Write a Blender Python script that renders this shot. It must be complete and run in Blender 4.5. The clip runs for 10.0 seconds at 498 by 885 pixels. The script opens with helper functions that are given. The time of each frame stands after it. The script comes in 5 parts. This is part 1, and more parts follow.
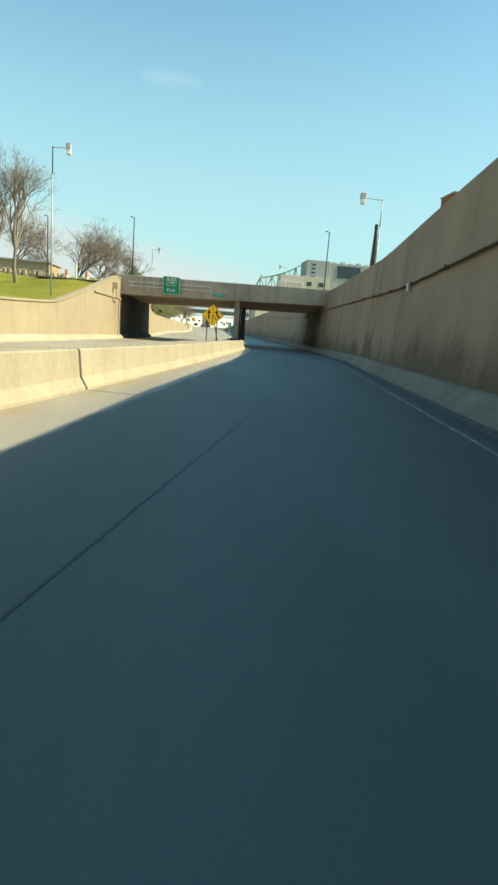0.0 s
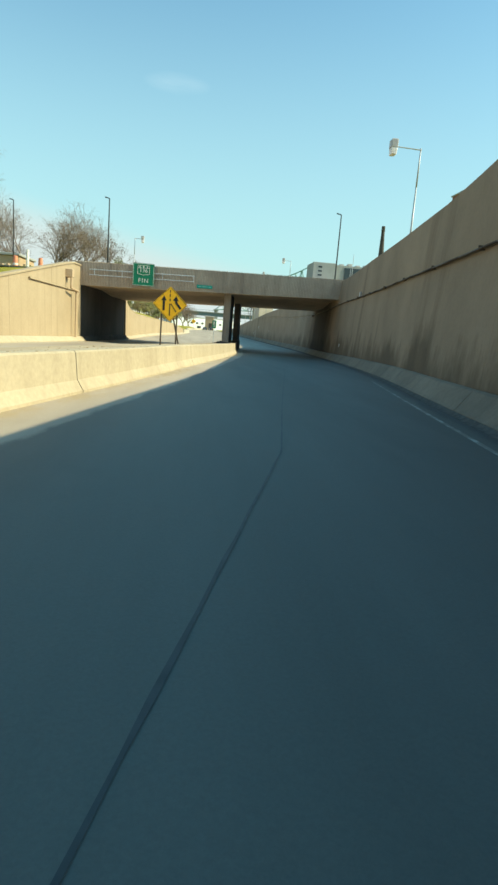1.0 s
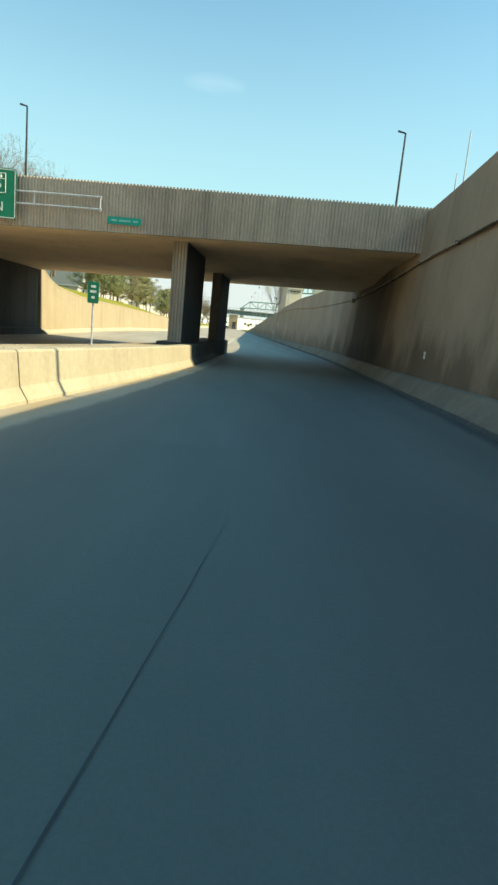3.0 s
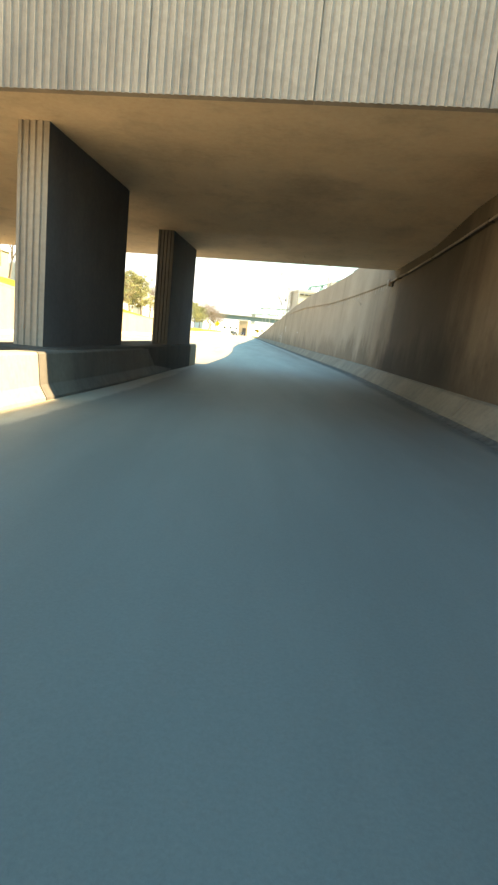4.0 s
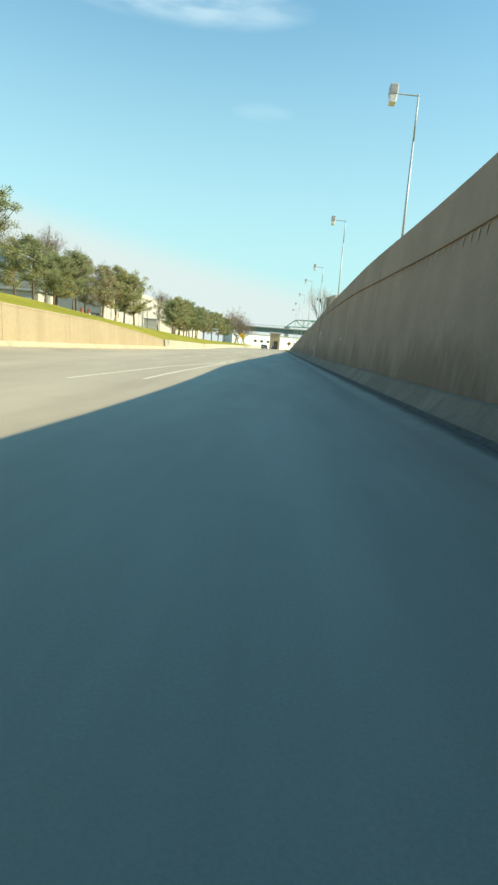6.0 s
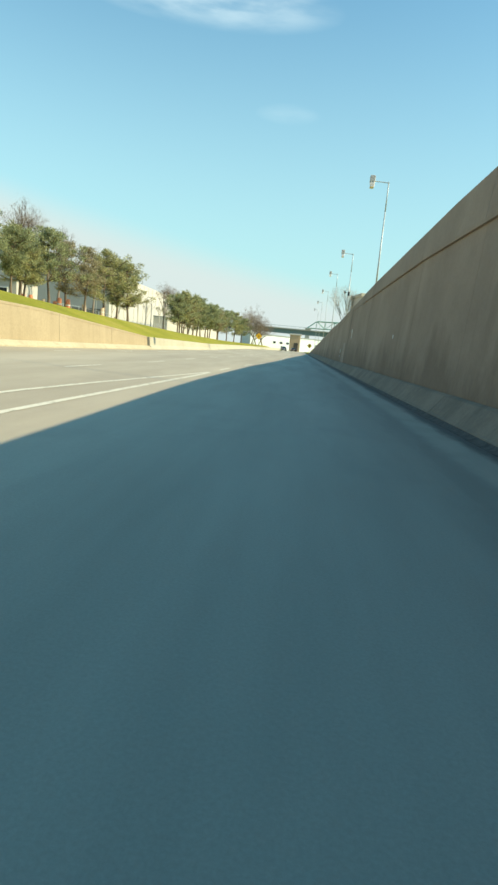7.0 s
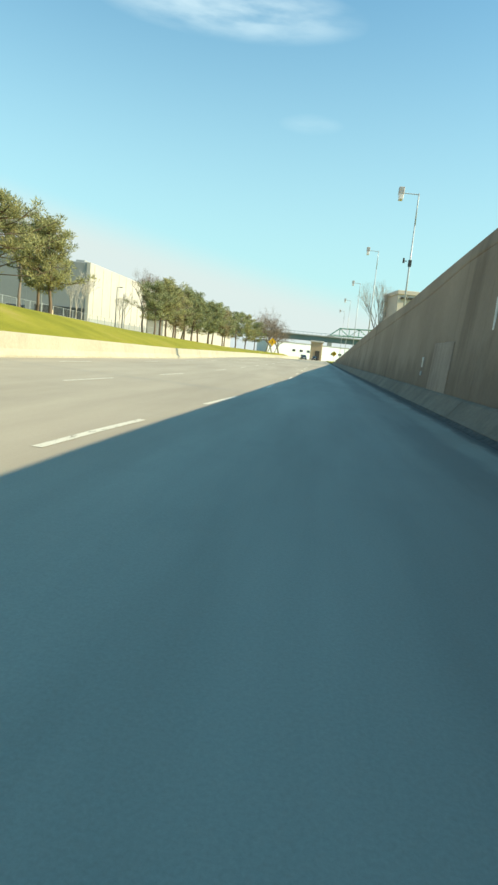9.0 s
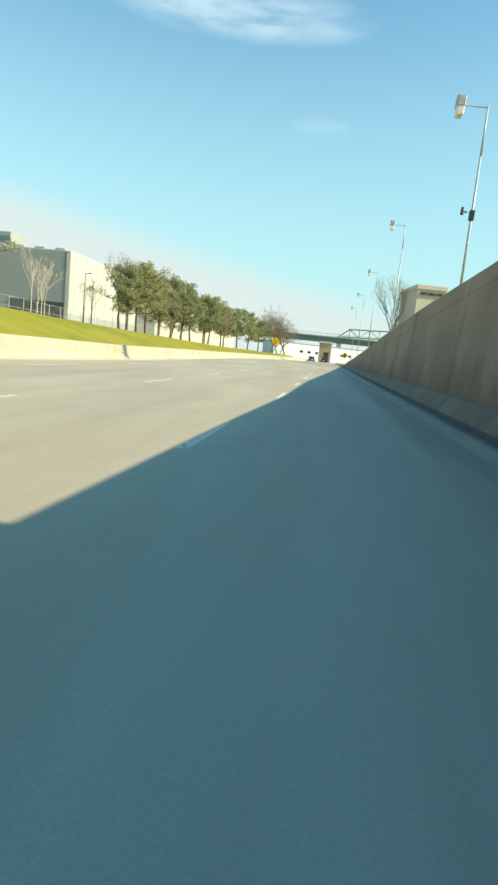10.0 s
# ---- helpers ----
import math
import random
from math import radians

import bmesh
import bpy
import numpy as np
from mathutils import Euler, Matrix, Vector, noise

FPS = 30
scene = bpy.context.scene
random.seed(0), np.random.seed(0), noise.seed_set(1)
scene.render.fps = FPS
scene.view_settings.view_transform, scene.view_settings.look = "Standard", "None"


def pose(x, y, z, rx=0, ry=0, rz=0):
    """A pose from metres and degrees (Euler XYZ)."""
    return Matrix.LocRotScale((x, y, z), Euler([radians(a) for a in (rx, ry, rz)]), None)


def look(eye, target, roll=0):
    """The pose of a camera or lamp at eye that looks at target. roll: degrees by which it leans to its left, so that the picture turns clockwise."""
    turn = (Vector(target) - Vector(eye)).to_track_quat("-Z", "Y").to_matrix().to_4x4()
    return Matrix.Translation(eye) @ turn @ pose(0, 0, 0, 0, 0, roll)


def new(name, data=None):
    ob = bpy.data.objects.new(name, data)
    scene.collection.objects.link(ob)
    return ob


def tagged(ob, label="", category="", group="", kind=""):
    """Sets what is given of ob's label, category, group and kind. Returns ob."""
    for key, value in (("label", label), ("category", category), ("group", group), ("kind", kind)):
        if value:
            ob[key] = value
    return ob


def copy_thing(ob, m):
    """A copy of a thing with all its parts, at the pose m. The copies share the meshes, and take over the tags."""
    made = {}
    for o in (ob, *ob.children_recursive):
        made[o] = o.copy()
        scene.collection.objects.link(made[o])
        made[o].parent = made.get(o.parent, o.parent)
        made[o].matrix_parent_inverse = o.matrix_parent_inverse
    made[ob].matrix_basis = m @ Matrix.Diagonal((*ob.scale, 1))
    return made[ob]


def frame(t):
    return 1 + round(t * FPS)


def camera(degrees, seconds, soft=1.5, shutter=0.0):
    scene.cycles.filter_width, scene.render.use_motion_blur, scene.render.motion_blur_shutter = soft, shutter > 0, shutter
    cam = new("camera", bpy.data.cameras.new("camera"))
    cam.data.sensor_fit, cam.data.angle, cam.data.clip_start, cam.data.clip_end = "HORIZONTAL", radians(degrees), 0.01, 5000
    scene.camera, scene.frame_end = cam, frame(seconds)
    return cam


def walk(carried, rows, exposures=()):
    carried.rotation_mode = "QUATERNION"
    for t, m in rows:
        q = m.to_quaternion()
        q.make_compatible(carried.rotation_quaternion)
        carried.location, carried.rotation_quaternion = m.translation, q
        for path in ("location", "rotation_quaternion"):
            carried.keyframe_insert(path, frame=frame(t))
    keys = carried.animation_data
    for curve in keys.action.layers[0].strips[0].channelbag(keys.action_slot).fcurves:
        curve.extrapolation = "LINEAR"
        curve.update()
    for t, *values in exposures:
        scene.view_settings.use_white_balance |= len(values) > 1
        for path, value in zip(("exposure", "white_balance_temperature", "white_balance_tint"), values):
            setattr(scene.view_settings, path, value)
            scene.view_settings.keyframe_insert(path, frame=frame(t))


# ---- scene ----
cam = camera(46.0, 10.0, soft=2.6)
PATH = [
    (0, (-10.631, -56.789, 2.192), (-10.414, -54.838, 1.807), 4.6),
    (0.5, (-9.507, -50.641, 2.085), (-9.300, -48.688, 1.705), 4.4),
    (1, (-8.375, -44.450, 1.993), (-8.179, -42.496, 1.617), 4.5),
    (1.5, (-7.256, -38.197, 1.901), (-7.078, -36.240, 1.528), 4.6),
    (2, (-6.146, -31.887, 1.818), (-5.990, -29.929, 1.444), 4.4),
    (2.5, (-5.015, -25.429, 1.772), (-4.883, -23.469, 1.395), 4.6),
    (2.7, (-4.574, -22.828, 1.753), (-4.451, -20.869, 1.370), 5.1),
    (3.8, (-2.445, -8.508, 1.507), (-2.367, -6.544, 1.138), 6.2),
    (4, (-2.127, -5.931, 1.455), (-2.067, -3.965, 1.091), 5.6),
    (4.5, (-1.430, 0.588, 1.339), (-1.396, 2.554, 0.973), 5.5),
    (5, (-0.770, 7.087, 1.260), (-0.758, 9.058, 0.920), 4.9),
    (5.5, (-0.321, 13.651, 1.218), (-0.362, 15.624, 0.891), 4.1),
    (5.7, (-0.217, 16.302, 1.216), (-0.267, 18.274, 0.888), 4.2),
    (6.8, (0.135, 31.257, 1.239), (0.012, 33.227, 0.915), 5.3),
    (7, (0.161, 34.024, 1.234), (0.031, 35.993, 0.906), 5.4),
    (7.5, (0.174, 41.011, 1.208), (0.020, 42.980, 0.893), 5.5),
    (8, (0.152, 48.143, 1.209), (-0.020, 50.110, 0.890), 5.6),
    (8.5, (0.098, 55.269, 1.221), (-0.093, 57.236, 0.909), 5.6),
    (9, (0.024, 62.394, 1.213), (-0.178, 64.360, 0.906), 5.6),
    (9.5, (-0.060, 69.416, 1.201), (-0.284, 71.380, 0.902), 5.1),
    (10, (-0.099, 76.291, 1.217), (-0.328, 78.254, 0.912), 5.9),
]
EXPOSURES = [(0, 0.58, 6350, -3), (2.7, 0.6, 6350, -3), (3.8, 1.78, 7500, 8), (4.2, 2.5, 7700, 10), (4.6, 3.25, 6900, 8), (5.1, 3.12, 6900, 10), (5.3, 2.5, 6500, 3), (5.5, 0.94, 6650, 2),
             (5.7, 0.68, 6350, -3), (6.8, 0.6, 6350, -3), (10, 0.66, 6350, -3)]
walk(cam, [(t, look(eye, aim, lean)) for t, eye, aim, lean in PATH], EXPOSURES)

# ---- sky and sun ----
SUN_TO = Vector((1.25, -0.18, 1.0)).normalized()
world = bpy.data.worlds.new("sky")
scene.world = world
world.use_nodes = True
wn = world.node_tree.nodes
wl = world.node_tree.links
sky = wn.new("ShaderNodeTexSky")
sky.sky_type = "NISHITA"
sky.sun_disc = False
sky.sun_elevation = math.asin(SUN_TO.z)
sky.sun_rotation = math.atan2(SUN_TO.x, SUN_TO.y)
sky.air_density = 1.0
sky.dust_density = 1.2
sky.ozone_density = 1.0
tc = wn.new("ShaderNodeTexCoord")
cmix = wn.new("ShaderNodeMix")
cmix.data_type = "RGBA"
cmix.inputs[7].default_value = (5.6, 5.9, 6.0, 1)


def sky_math(op, a, b):
    m_ = wn.new("ShaderNodeMath")
    m_.operation = op
    for sock, v in zip(m_.inputs, (a, b)):
        if isinstance(v, (int, float)):
            sock.default_value = v
        else:
            wl.new(v, sock)
    return m_.outputs[0]


def thin_cloud(toward, half_w, half_h, dense):
    """A wisp of high cloud round one direction of the sky, frayed by noise."""
    d = Vector(toward).normalized()
    across = d.cross(Vector((0, 0, 1))).normalized()
    over = across.cross(d)
    total = None
    for axis, half in ((across, half_w), (over, half_h)):
        dp = wn.new("ShaderNodeVectorMath")
        dp.operation = "DOT_PRODUCT"
        wl.new(tc.outputs["Generated"], dp.inputs[0])
        dp.inputs[1].default_value = axis
        q = sky_math("DIVIDE", dp.outputs["Value"], half)
        q = sky_math("MULTIPLY", q, q)
        total = q if total is None else sky_math("ADD", total, q)
    front = wn.new("ShaderNodeVectorMath")
    front.operation = "DOT_PRODUCT"
    wl.new(tc.outputs["Generated"], front.inputs[0])
    front.inputs[1].default_value = d
    near = sky_math("MAXIMUM", sky_math("SUBTRACT", 1.0, total), 0.0)
    near = sky_math("MULTIPLY", near, sky_math("GREATER_THAN", front.outputs["Value"], 0.5))
    mp = wn.new("ShaderNodeMapping")
    mp.inputs["Scale"].default_value = (5.0, 4.0, 22.0)
    wl.new(tc.outputs["Generated"], mp.inputs["Vector"])
    fray = wn.new("ShaderNodeTexNoise")
    fray.inputs["Scale"].default_value = 2.0
    fray.inputs["Detail"].default_value = 5
    wl.new(mp.outputs["Vector"], fray.inputs["Vector"])
    soft = wn.new("ShaderNodeMapRange")
    soft.interpolation_type = "SMOOTHSTEP"
    soft.inputs["From Min"].default_value, soft.inputs["From Max"].default_value = 0.25, 0.75
    wl.new(fray.outputs["Fac"], soft.inputs["Value"])
    return sky_math("MULTIPLY", sky_math("MULTIPLY", near, soft.outputs[0]), dense)


wisps = sky_math("ADD", thin_cloud((-0.05, 0.939, 0.341), 0.05, 0.015, 0.12), thin_cloud((-0.17, 0.874, 0.462), 0.19, 0.04, 0.5))
wl.new(wisps, cmix.inputs[0])
tone = wn.new("ShaderNodeMix")
tone.data_type, tone.blend_type = "RGBA", "MULTIPLY"
tone.inputs[0].default_value = 1.0
tone.inputs[7].default_value = (0.74, 1.03, 1.02, 1)
wl.new(sky.outputs["Color"], tone.inputs[6])
sep = wn.new("ShaderNodeSeparateXYZ")
wl.new(tc.outputs["Generated"], sep.inputs[0])
hz = wn.new("ShaderNodeMapRange")
hz.interpolation_type = "SMOOTHSTEP"
hz.inputs["From Min"].default_value, hz.inputs["From Max"].default_value = 0.0, 0.6
hz.inputs["To Min"].default_value, hz.inputs["To Max"].default_value = 0.85, 0.0
wl.new(sep.outputs["Z"], hz.inputs["Value"])
haze = wn.new("ShaderNodeMix")
haze.data_type = "RGBA"
haze.inputs[7].default_value = (2.85, 4.0, 4.1, 1)
wl.new(hz.outputs[0], haze.inputs[0])
# the sky deepens towards the zenith
deep = wn.new("ShaderNodeMapRange")
deep.interpolation_type = "SMOOTHSTEP"
deep.inputs["From Min"].default_value, deep.inputs["From Max"].default_value = 0.48, 0.9
wl.new(sep.outputs["Z"], deep.inputs["Value"])
zenith = wn.new("ShaderNodeMix")
zenith.data_type, zenith.blend_type = "RGBA", "MULTIPLY"
zenith.inputs[7].default_value = (0.36, 0.92, 1.1, 1)
wl.new(deep.outputs[0], zenith.inputs[0])
wl.new(tone.outputs[2], zenith.inputs[6])
wl.new(zenith.outputs[2], haze.inputs[6])
# a thin sheet of cloud low in the north-west
bank_s = wn.new("ShaderNodeMath")
bank_s.operation = "MULTIPLY_ADD"
bank_s.inputs[1].default_value = 0.2
wl.new(sep.outputs["X"], bank_s.inputs[0])
wl.new(sep.outputs["Z"], bank_s.inputs[2])
bank_f = wn.new("ShaderNodeMapRange")
bank_f.interpolation_type = "SMOOTHSTEP"
bank_f.inputs["From Min"].default_value, bank_f.inputs["From Max"].default_value = 0.06, 0.128
bank_f.inputs["To Min"].default_value, bank_f.inputs["To Max"].default_value = 0.92, 0.0
wl.new(bank_s.outputs[0], bank_f.inputs["Value"])
sheet = wn.new("ShaderNodeMix")
sheet.data_type = "RGBA"
sheet.inputs[7].default_value = (3.75, 3.85, 3.9, 1)
wl.new(bank_f.outputs[0], sheet.inputs[0])
wl.new(haze.outputs[2], sheet.inputs[6])
wl.new(sheet.outputs[2], cmix.inputs[6])
bg = wn["Background"]
bg.inputs["Strength"].default_value = 0.14
wl.new(cmix.outputs[2], bg.inputs["Color"])

sun_data = bpy.data.lights.new("sun", "SUN")
sun_data.energy = 5.0
sun_data.angle = radians(0.53)
sun_data.color = (1.0, 0.81, 0.53)
sun = new("sun", sun_data)
sun.matrix_world = look((0, 0, 60), Vector((0, 0, 60)) - SUN_TO)


# ---- materials ----
def material(name, rough=0.8, metal=0.0, spec=0.3):
    m = bpy.data.materials.new(name)
    m.use_nodes = True
    b = m.node_tree.nodes["Principled BSDF"]
    b.inputs["Roughness"].default_value = rough
    b.inputs["Metallic"].default_value = metal
    b.inputs["Specular IOR Level"].default_value = spec
    return m, m.node_tree.nodes, m.node_tree.links, b


def mapped(n, l, scale, where="Object"):
    c = n.new("ShaderNodeTexCoord")
    mp = n.new("ShaderNodeMapping")
    mp.inputs["Scale"].default_value = scale
    l.new(c.outputs[where], mp.inputs["Vector"])
    return mp.outputs["Vector"]


def noise_tex(n, l, vec, scale, detail=5, rough=0.6):
    t = n.new("ShaderNodeTexNoise")
    t.inputs["Scale"].default_value = scale
    t.inputs["Detail"].default_value = detail
    t.inputs["Roughness"].default_value = rough
    l.new(vec, t.inputs["Vector"])
    return t.outputs["Fac"]


def ramp(n, l, fac, *stops):
    r = n.new("ShaderNodeValToRGB")
    while len(r.color_ramp.elements) < len(stops):
        r.color_ramp.elements.new(0.5)
    for e, (p, c) in zip(r.color_ramp.elements, stops):
        e.position = p
        e.color = (*c, 1) if len(c) == 3 else c
    l.new(fac, r.inputs["Fac"])
    return r.outputs["Color"]


def mix(n, l, fac, a, b, mode="MIX"):
    m = n.new("ShaderNodeMix")
    m.data_type = "RGBA"
    m.blend_type = mode
    for sock, v in ((m.inputs[0], fac), (m.inputs[6], a), (m.inputs[7], b)):
        if isinstance(v, (int, float)):
            sock.default_value = v
        elif isinstance(v, tuple):
            sock.default_value = (*v, 1)
        else:
            l.new(v, sock)
    return m.outputs[2]


def bump(n, l, b, height, strength=0.3, dist=0.02):
    u = n.new("ShaderNodeBump")
    u.inputs["Strength"].default_value = strength
    u.inputs["Distance"].default_value = dist
    l.new(height, u.inputs["Height"])
    l.new(u.outputs["Normal"], b.inputs["Normal"])


def concrete(name, light, dark, stain, streak=0.6, rough=0.85, broad_scale=0.35, blotch=0.0, damp=0.0):
    """Weathered cast concrete: broad blotches, vertical run-off streaks, fine grain."""
    m, n, l, b = material(name, rough, 0, 0.25)
    v = mapped(n, l, (1, 1, 1))
    broad = noise_tex(n, l, v, broad_scale, 5, 0.62)
    fine = noise_tex(n, l, v, 9.0, 6, 0.7)
    runs = noise_tex(n, l, mapped(n, l, (1.3, 1.3, 0.09)), 1.0, 6, 0.65)
    c = ramp(n, l, broad, (0.3, dark), (0.7, light))
    c = mix(n, l, ramp(n, l, runs, (0.5, (0, 0, 0)), (0.72, (streak,) * 3)), c, stain)
    if blotch:
        big = noise_tex(n, l, mapped(n, l, (0.55, 0.35, 0.5)), 0.55, 4, 0.55)
        c = mix(n, l, ramp(n, l, big, (0.52, (0, 0, 0)), (0.7, (blotch,) * 3)), c, stain)
    if damp:
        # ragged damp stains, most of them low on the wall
        rag = noise_tex(n, l, mapped(n, l, (0.9, 0.55, 0.45)), 0.9, 7, 0.68)
        co = n.new("ShaderNodeTexCoord")
        sp = n.new("ShaderNodeSeparateXYZ")
        l.new(co.outputs["Object"], sp.inputs[0])
        low = n.new("ShaderNodeMapRange")
        for key, val in (("From Min", 0.8), ("From Max", 3.2), ("To Min", 0.16), ("To Max", -0.1)):
            low.inputs[key].default_value = val
        l.new(sp.outputs["Z"], low.inputs["Value"])
        add = n.new("ShaderNodeMath")
        l.new(rag, add.inputs[0])
        l.new(low.outputs[0], add.inputs[1])
        c = mix(n, l, ramp(n, l, add.outputs[0], (0.56, (0, 0, 0)), (0.74, (damp,) * 3)), c, stain)
    c = mix(n, l, 0.35, c, ramp(n, l, fine, (0.3, (0.35,) * 3), (0.7, (0.65,) * 3)), "OVERLAY")
    l.new(c, b.inputs["Base Color"])
    bump(n, l, b, fine, 0.25, 0.015)
    return m


def painted(name, color, rough=0.5, metal=0.0, spec=0.4, wear=0.12):
    m, n, l, b = material(name, rough, metal, spec)
    v = mapped(n, l, (1, 1, 1))
    f = noise_tex(n, l, v, 6.0, 5)
    d = tuple(c * (1 - wear * 2.2) for c in color)
    l.new(ramp(n, l, f, (0.35, d), (0.6, color)), b.inputs["Base Color"])
    return m


def wall_material():
    """Board-smooth cast concrete in long zones: brown, near-black under the bridge, greyer beyond; soft run-off stains.
    """
    m, n, l, b = material("weathered_wall_concrete", 0.88, 0, 0.2)
    v = mapped(n, l, (1, 1, 1))
    sp = n.new("ShaderNodeSeparateXYZ")
    l.new(v, sp.inputs[0])
    wander = noise_tex(n, l, mapped(n, l, (0.6, 0.6, 0.35)), 1.0, 4, 0.6)
    shift = n.new("ShaderNodeMath")
    shift.operation = "MULTIPLY_ADD"
    l.new(wander, shift.inputs[0])
    shift.inputs[1].default_value = 5.0
    l.new(sp.outputs["Y"], shift.inputs[2])
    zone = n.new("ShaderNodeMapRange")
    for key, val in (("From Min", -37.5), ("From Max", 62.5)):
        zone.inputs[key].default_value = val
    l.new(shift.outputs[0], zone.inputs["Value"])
    # the near-black stops carry soot and the deck's shade on the wall
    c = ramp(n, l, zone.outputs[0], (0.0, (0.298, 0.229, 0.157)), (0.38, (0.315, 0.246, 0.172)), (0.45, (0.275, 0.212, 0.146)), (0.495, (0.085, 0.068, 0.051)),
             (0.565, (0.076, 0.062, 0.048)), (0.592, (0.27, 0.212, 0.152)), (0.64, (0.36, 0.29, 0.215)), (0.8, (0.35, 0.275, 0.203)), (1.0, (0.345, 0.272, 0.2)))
    broad = noise_tex(n, l, v, 0.3, 5, 0.6)
    c = mix(n, l, 0.55, c, ramp(n, l, broad, (0.3, (0.36,) * 3), (0.7, (0.64,) * 3)), "OVERLAY")
    stain = mix(n, l, 1.0, c, (0.42, 0.4, 0.37), "MULTIPLY")
    runs = noise_tex(n, l, mapped(n, l, (0.42, 0.42, 0.035)), 1.0, 5, 0.6)
    c = mix(n, l, ramp(n, l, runs, (0.55, (0, 0, 0)), (0.74, (0.75,) * 3)), c, stain)
    rag = noise_tex(n, l, mapped(n, l, (0.8, 0.6, 0.3)), 0.9, 6, 0.66)
    low = n.new("ShaderNodeMapRange")
    for key, val in (("From Min", 0.6), ("From Max", 2.6), ("To Min", 0.25), ("To Max", -0.14)):
        low.inputs[key].default_value = val
    # the road falls towards the bridge: heights are counted from its surface
    fall = n.new("ShaderNodeMath")
    fall.operation = "MINIMUM"
    l.new(sp.outputs["Y"], fall.inputs[0])
    fall.inputs[1].default_value = 0.0
    rise = n.new("ShaderNodeMath")
    rise.operation = "MULTIPLY_ADD"
    l.new(fall.outputs[0], rise.inputs[0])
    rise.inputs[1].default_value = 0.0165
    l.new(sp.outputs["Z"], rise.inputs[2])
    l.new(rise.outputs[0], low.inputs["Value"])
    add = n.new("ShaderNodeMath")
    l.new(rag, add.inputs[0])
    l.new(low.outputs[0], add.inputs[1])
    older = n.new("ShaderNodeMapRange")
    for key, val in (("From Min", 15.0), ("From Max", 45.0), ("To Min", 1.0), ("To Max", 0.6)):
        older.inputs[key].default_value = val
    l.new(sp.outputs["Y"], older.inputs["Value"])
    foot = n.new("ShaderNodeMath")
    foot.operation = "MULTIPLY"
    l.new(ramp(n, l, add.outputs[0], (0.5, (0, 0, 0)), (0.72, (0.82,) * 3)), foot.inputs[0])
    l.new(older.outputs[0], foot.inputs[1])
    c = mix(n, l, foot.outputs[0], c, stain)
    fine = noise_tex(n, l, v, 9.0, 6, 0.7)
    c = mix(n, l, 0.22, c, ramp(n, l, fine, (0.3, (0.35,) * 3), (0.7, (0.65,) * 3)), "OVERLAY")
    l.new(c, b.inputs["Base Color"])
    bump(n, l, b, fine, 0.2, 0.012)
    return m


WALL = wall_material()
PIERSIDE = concrete("dark_pier_side", (0.14, 0.14, 0.142), (0.09, 0.09, 0.092), (0.05, 0.05, 0.05), 0.3)
TOE = concrete("kerb_toe_concrete", (0.31, 0.258, 0.19), (0.22, 0.182, 0.132), (0.12, 0.102, 0.078), 0.45, damp=0.35)
NEWPALE = concrete("pale_barrier_concrete", (0.45, 0.415, 0.335), (0.375, 0.34, 0.265), (0.28, 0.25, 0.19), 0.35)
PALE = concrete("sunlit_pale_concrete", (0.46, 0.405, 0.3), (0.385, 0.333, 0.238), (0.26, 0.22, 0.155), 0.4)
TAN = concrete("tan_wall_concrete", (0.4, 0.322, 0.218), (0.335, 0.267, 0.176), (0.25, 0.2, 0.13), 0.45)
DECK = concrete("bridge_fascia_concrete", (0.45, 0.366, 0.285), (0.335, 0.268, 0.208), (0.16, 0.13, 0.105), 0.6, blotch=0.5)
SOFFIT = concrete("bridge_soffit_concrete", (0.8, 0.615, 0.41), (0.68, 0.515, 0.335), (0.34, 0.255, 0.175), 0.3, blotch=0.5)
NEARBLACK = concrete("near_black_concrete", (0.10, 0.09, 0.08), (0.055, 0.05, 0.045), (0.03, 0.03, 0.03), 0.6)
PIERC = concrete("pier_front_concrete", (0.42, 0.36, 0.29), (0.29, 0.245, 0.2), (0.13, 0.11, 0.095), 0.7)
SOOT_SHADE = concrete("soot_shade_concrete", (0.17, 0.155, 0.135), (0.1, 0.092, 0.08), (0.055, 0.05, 0.045), 0.5)
BRICK = concrete("tan_masonry", (0.48, 0.36, 0.24), (0.40, 0.30, 0.2), (0.3, 0.22, 0.15), 0.2)


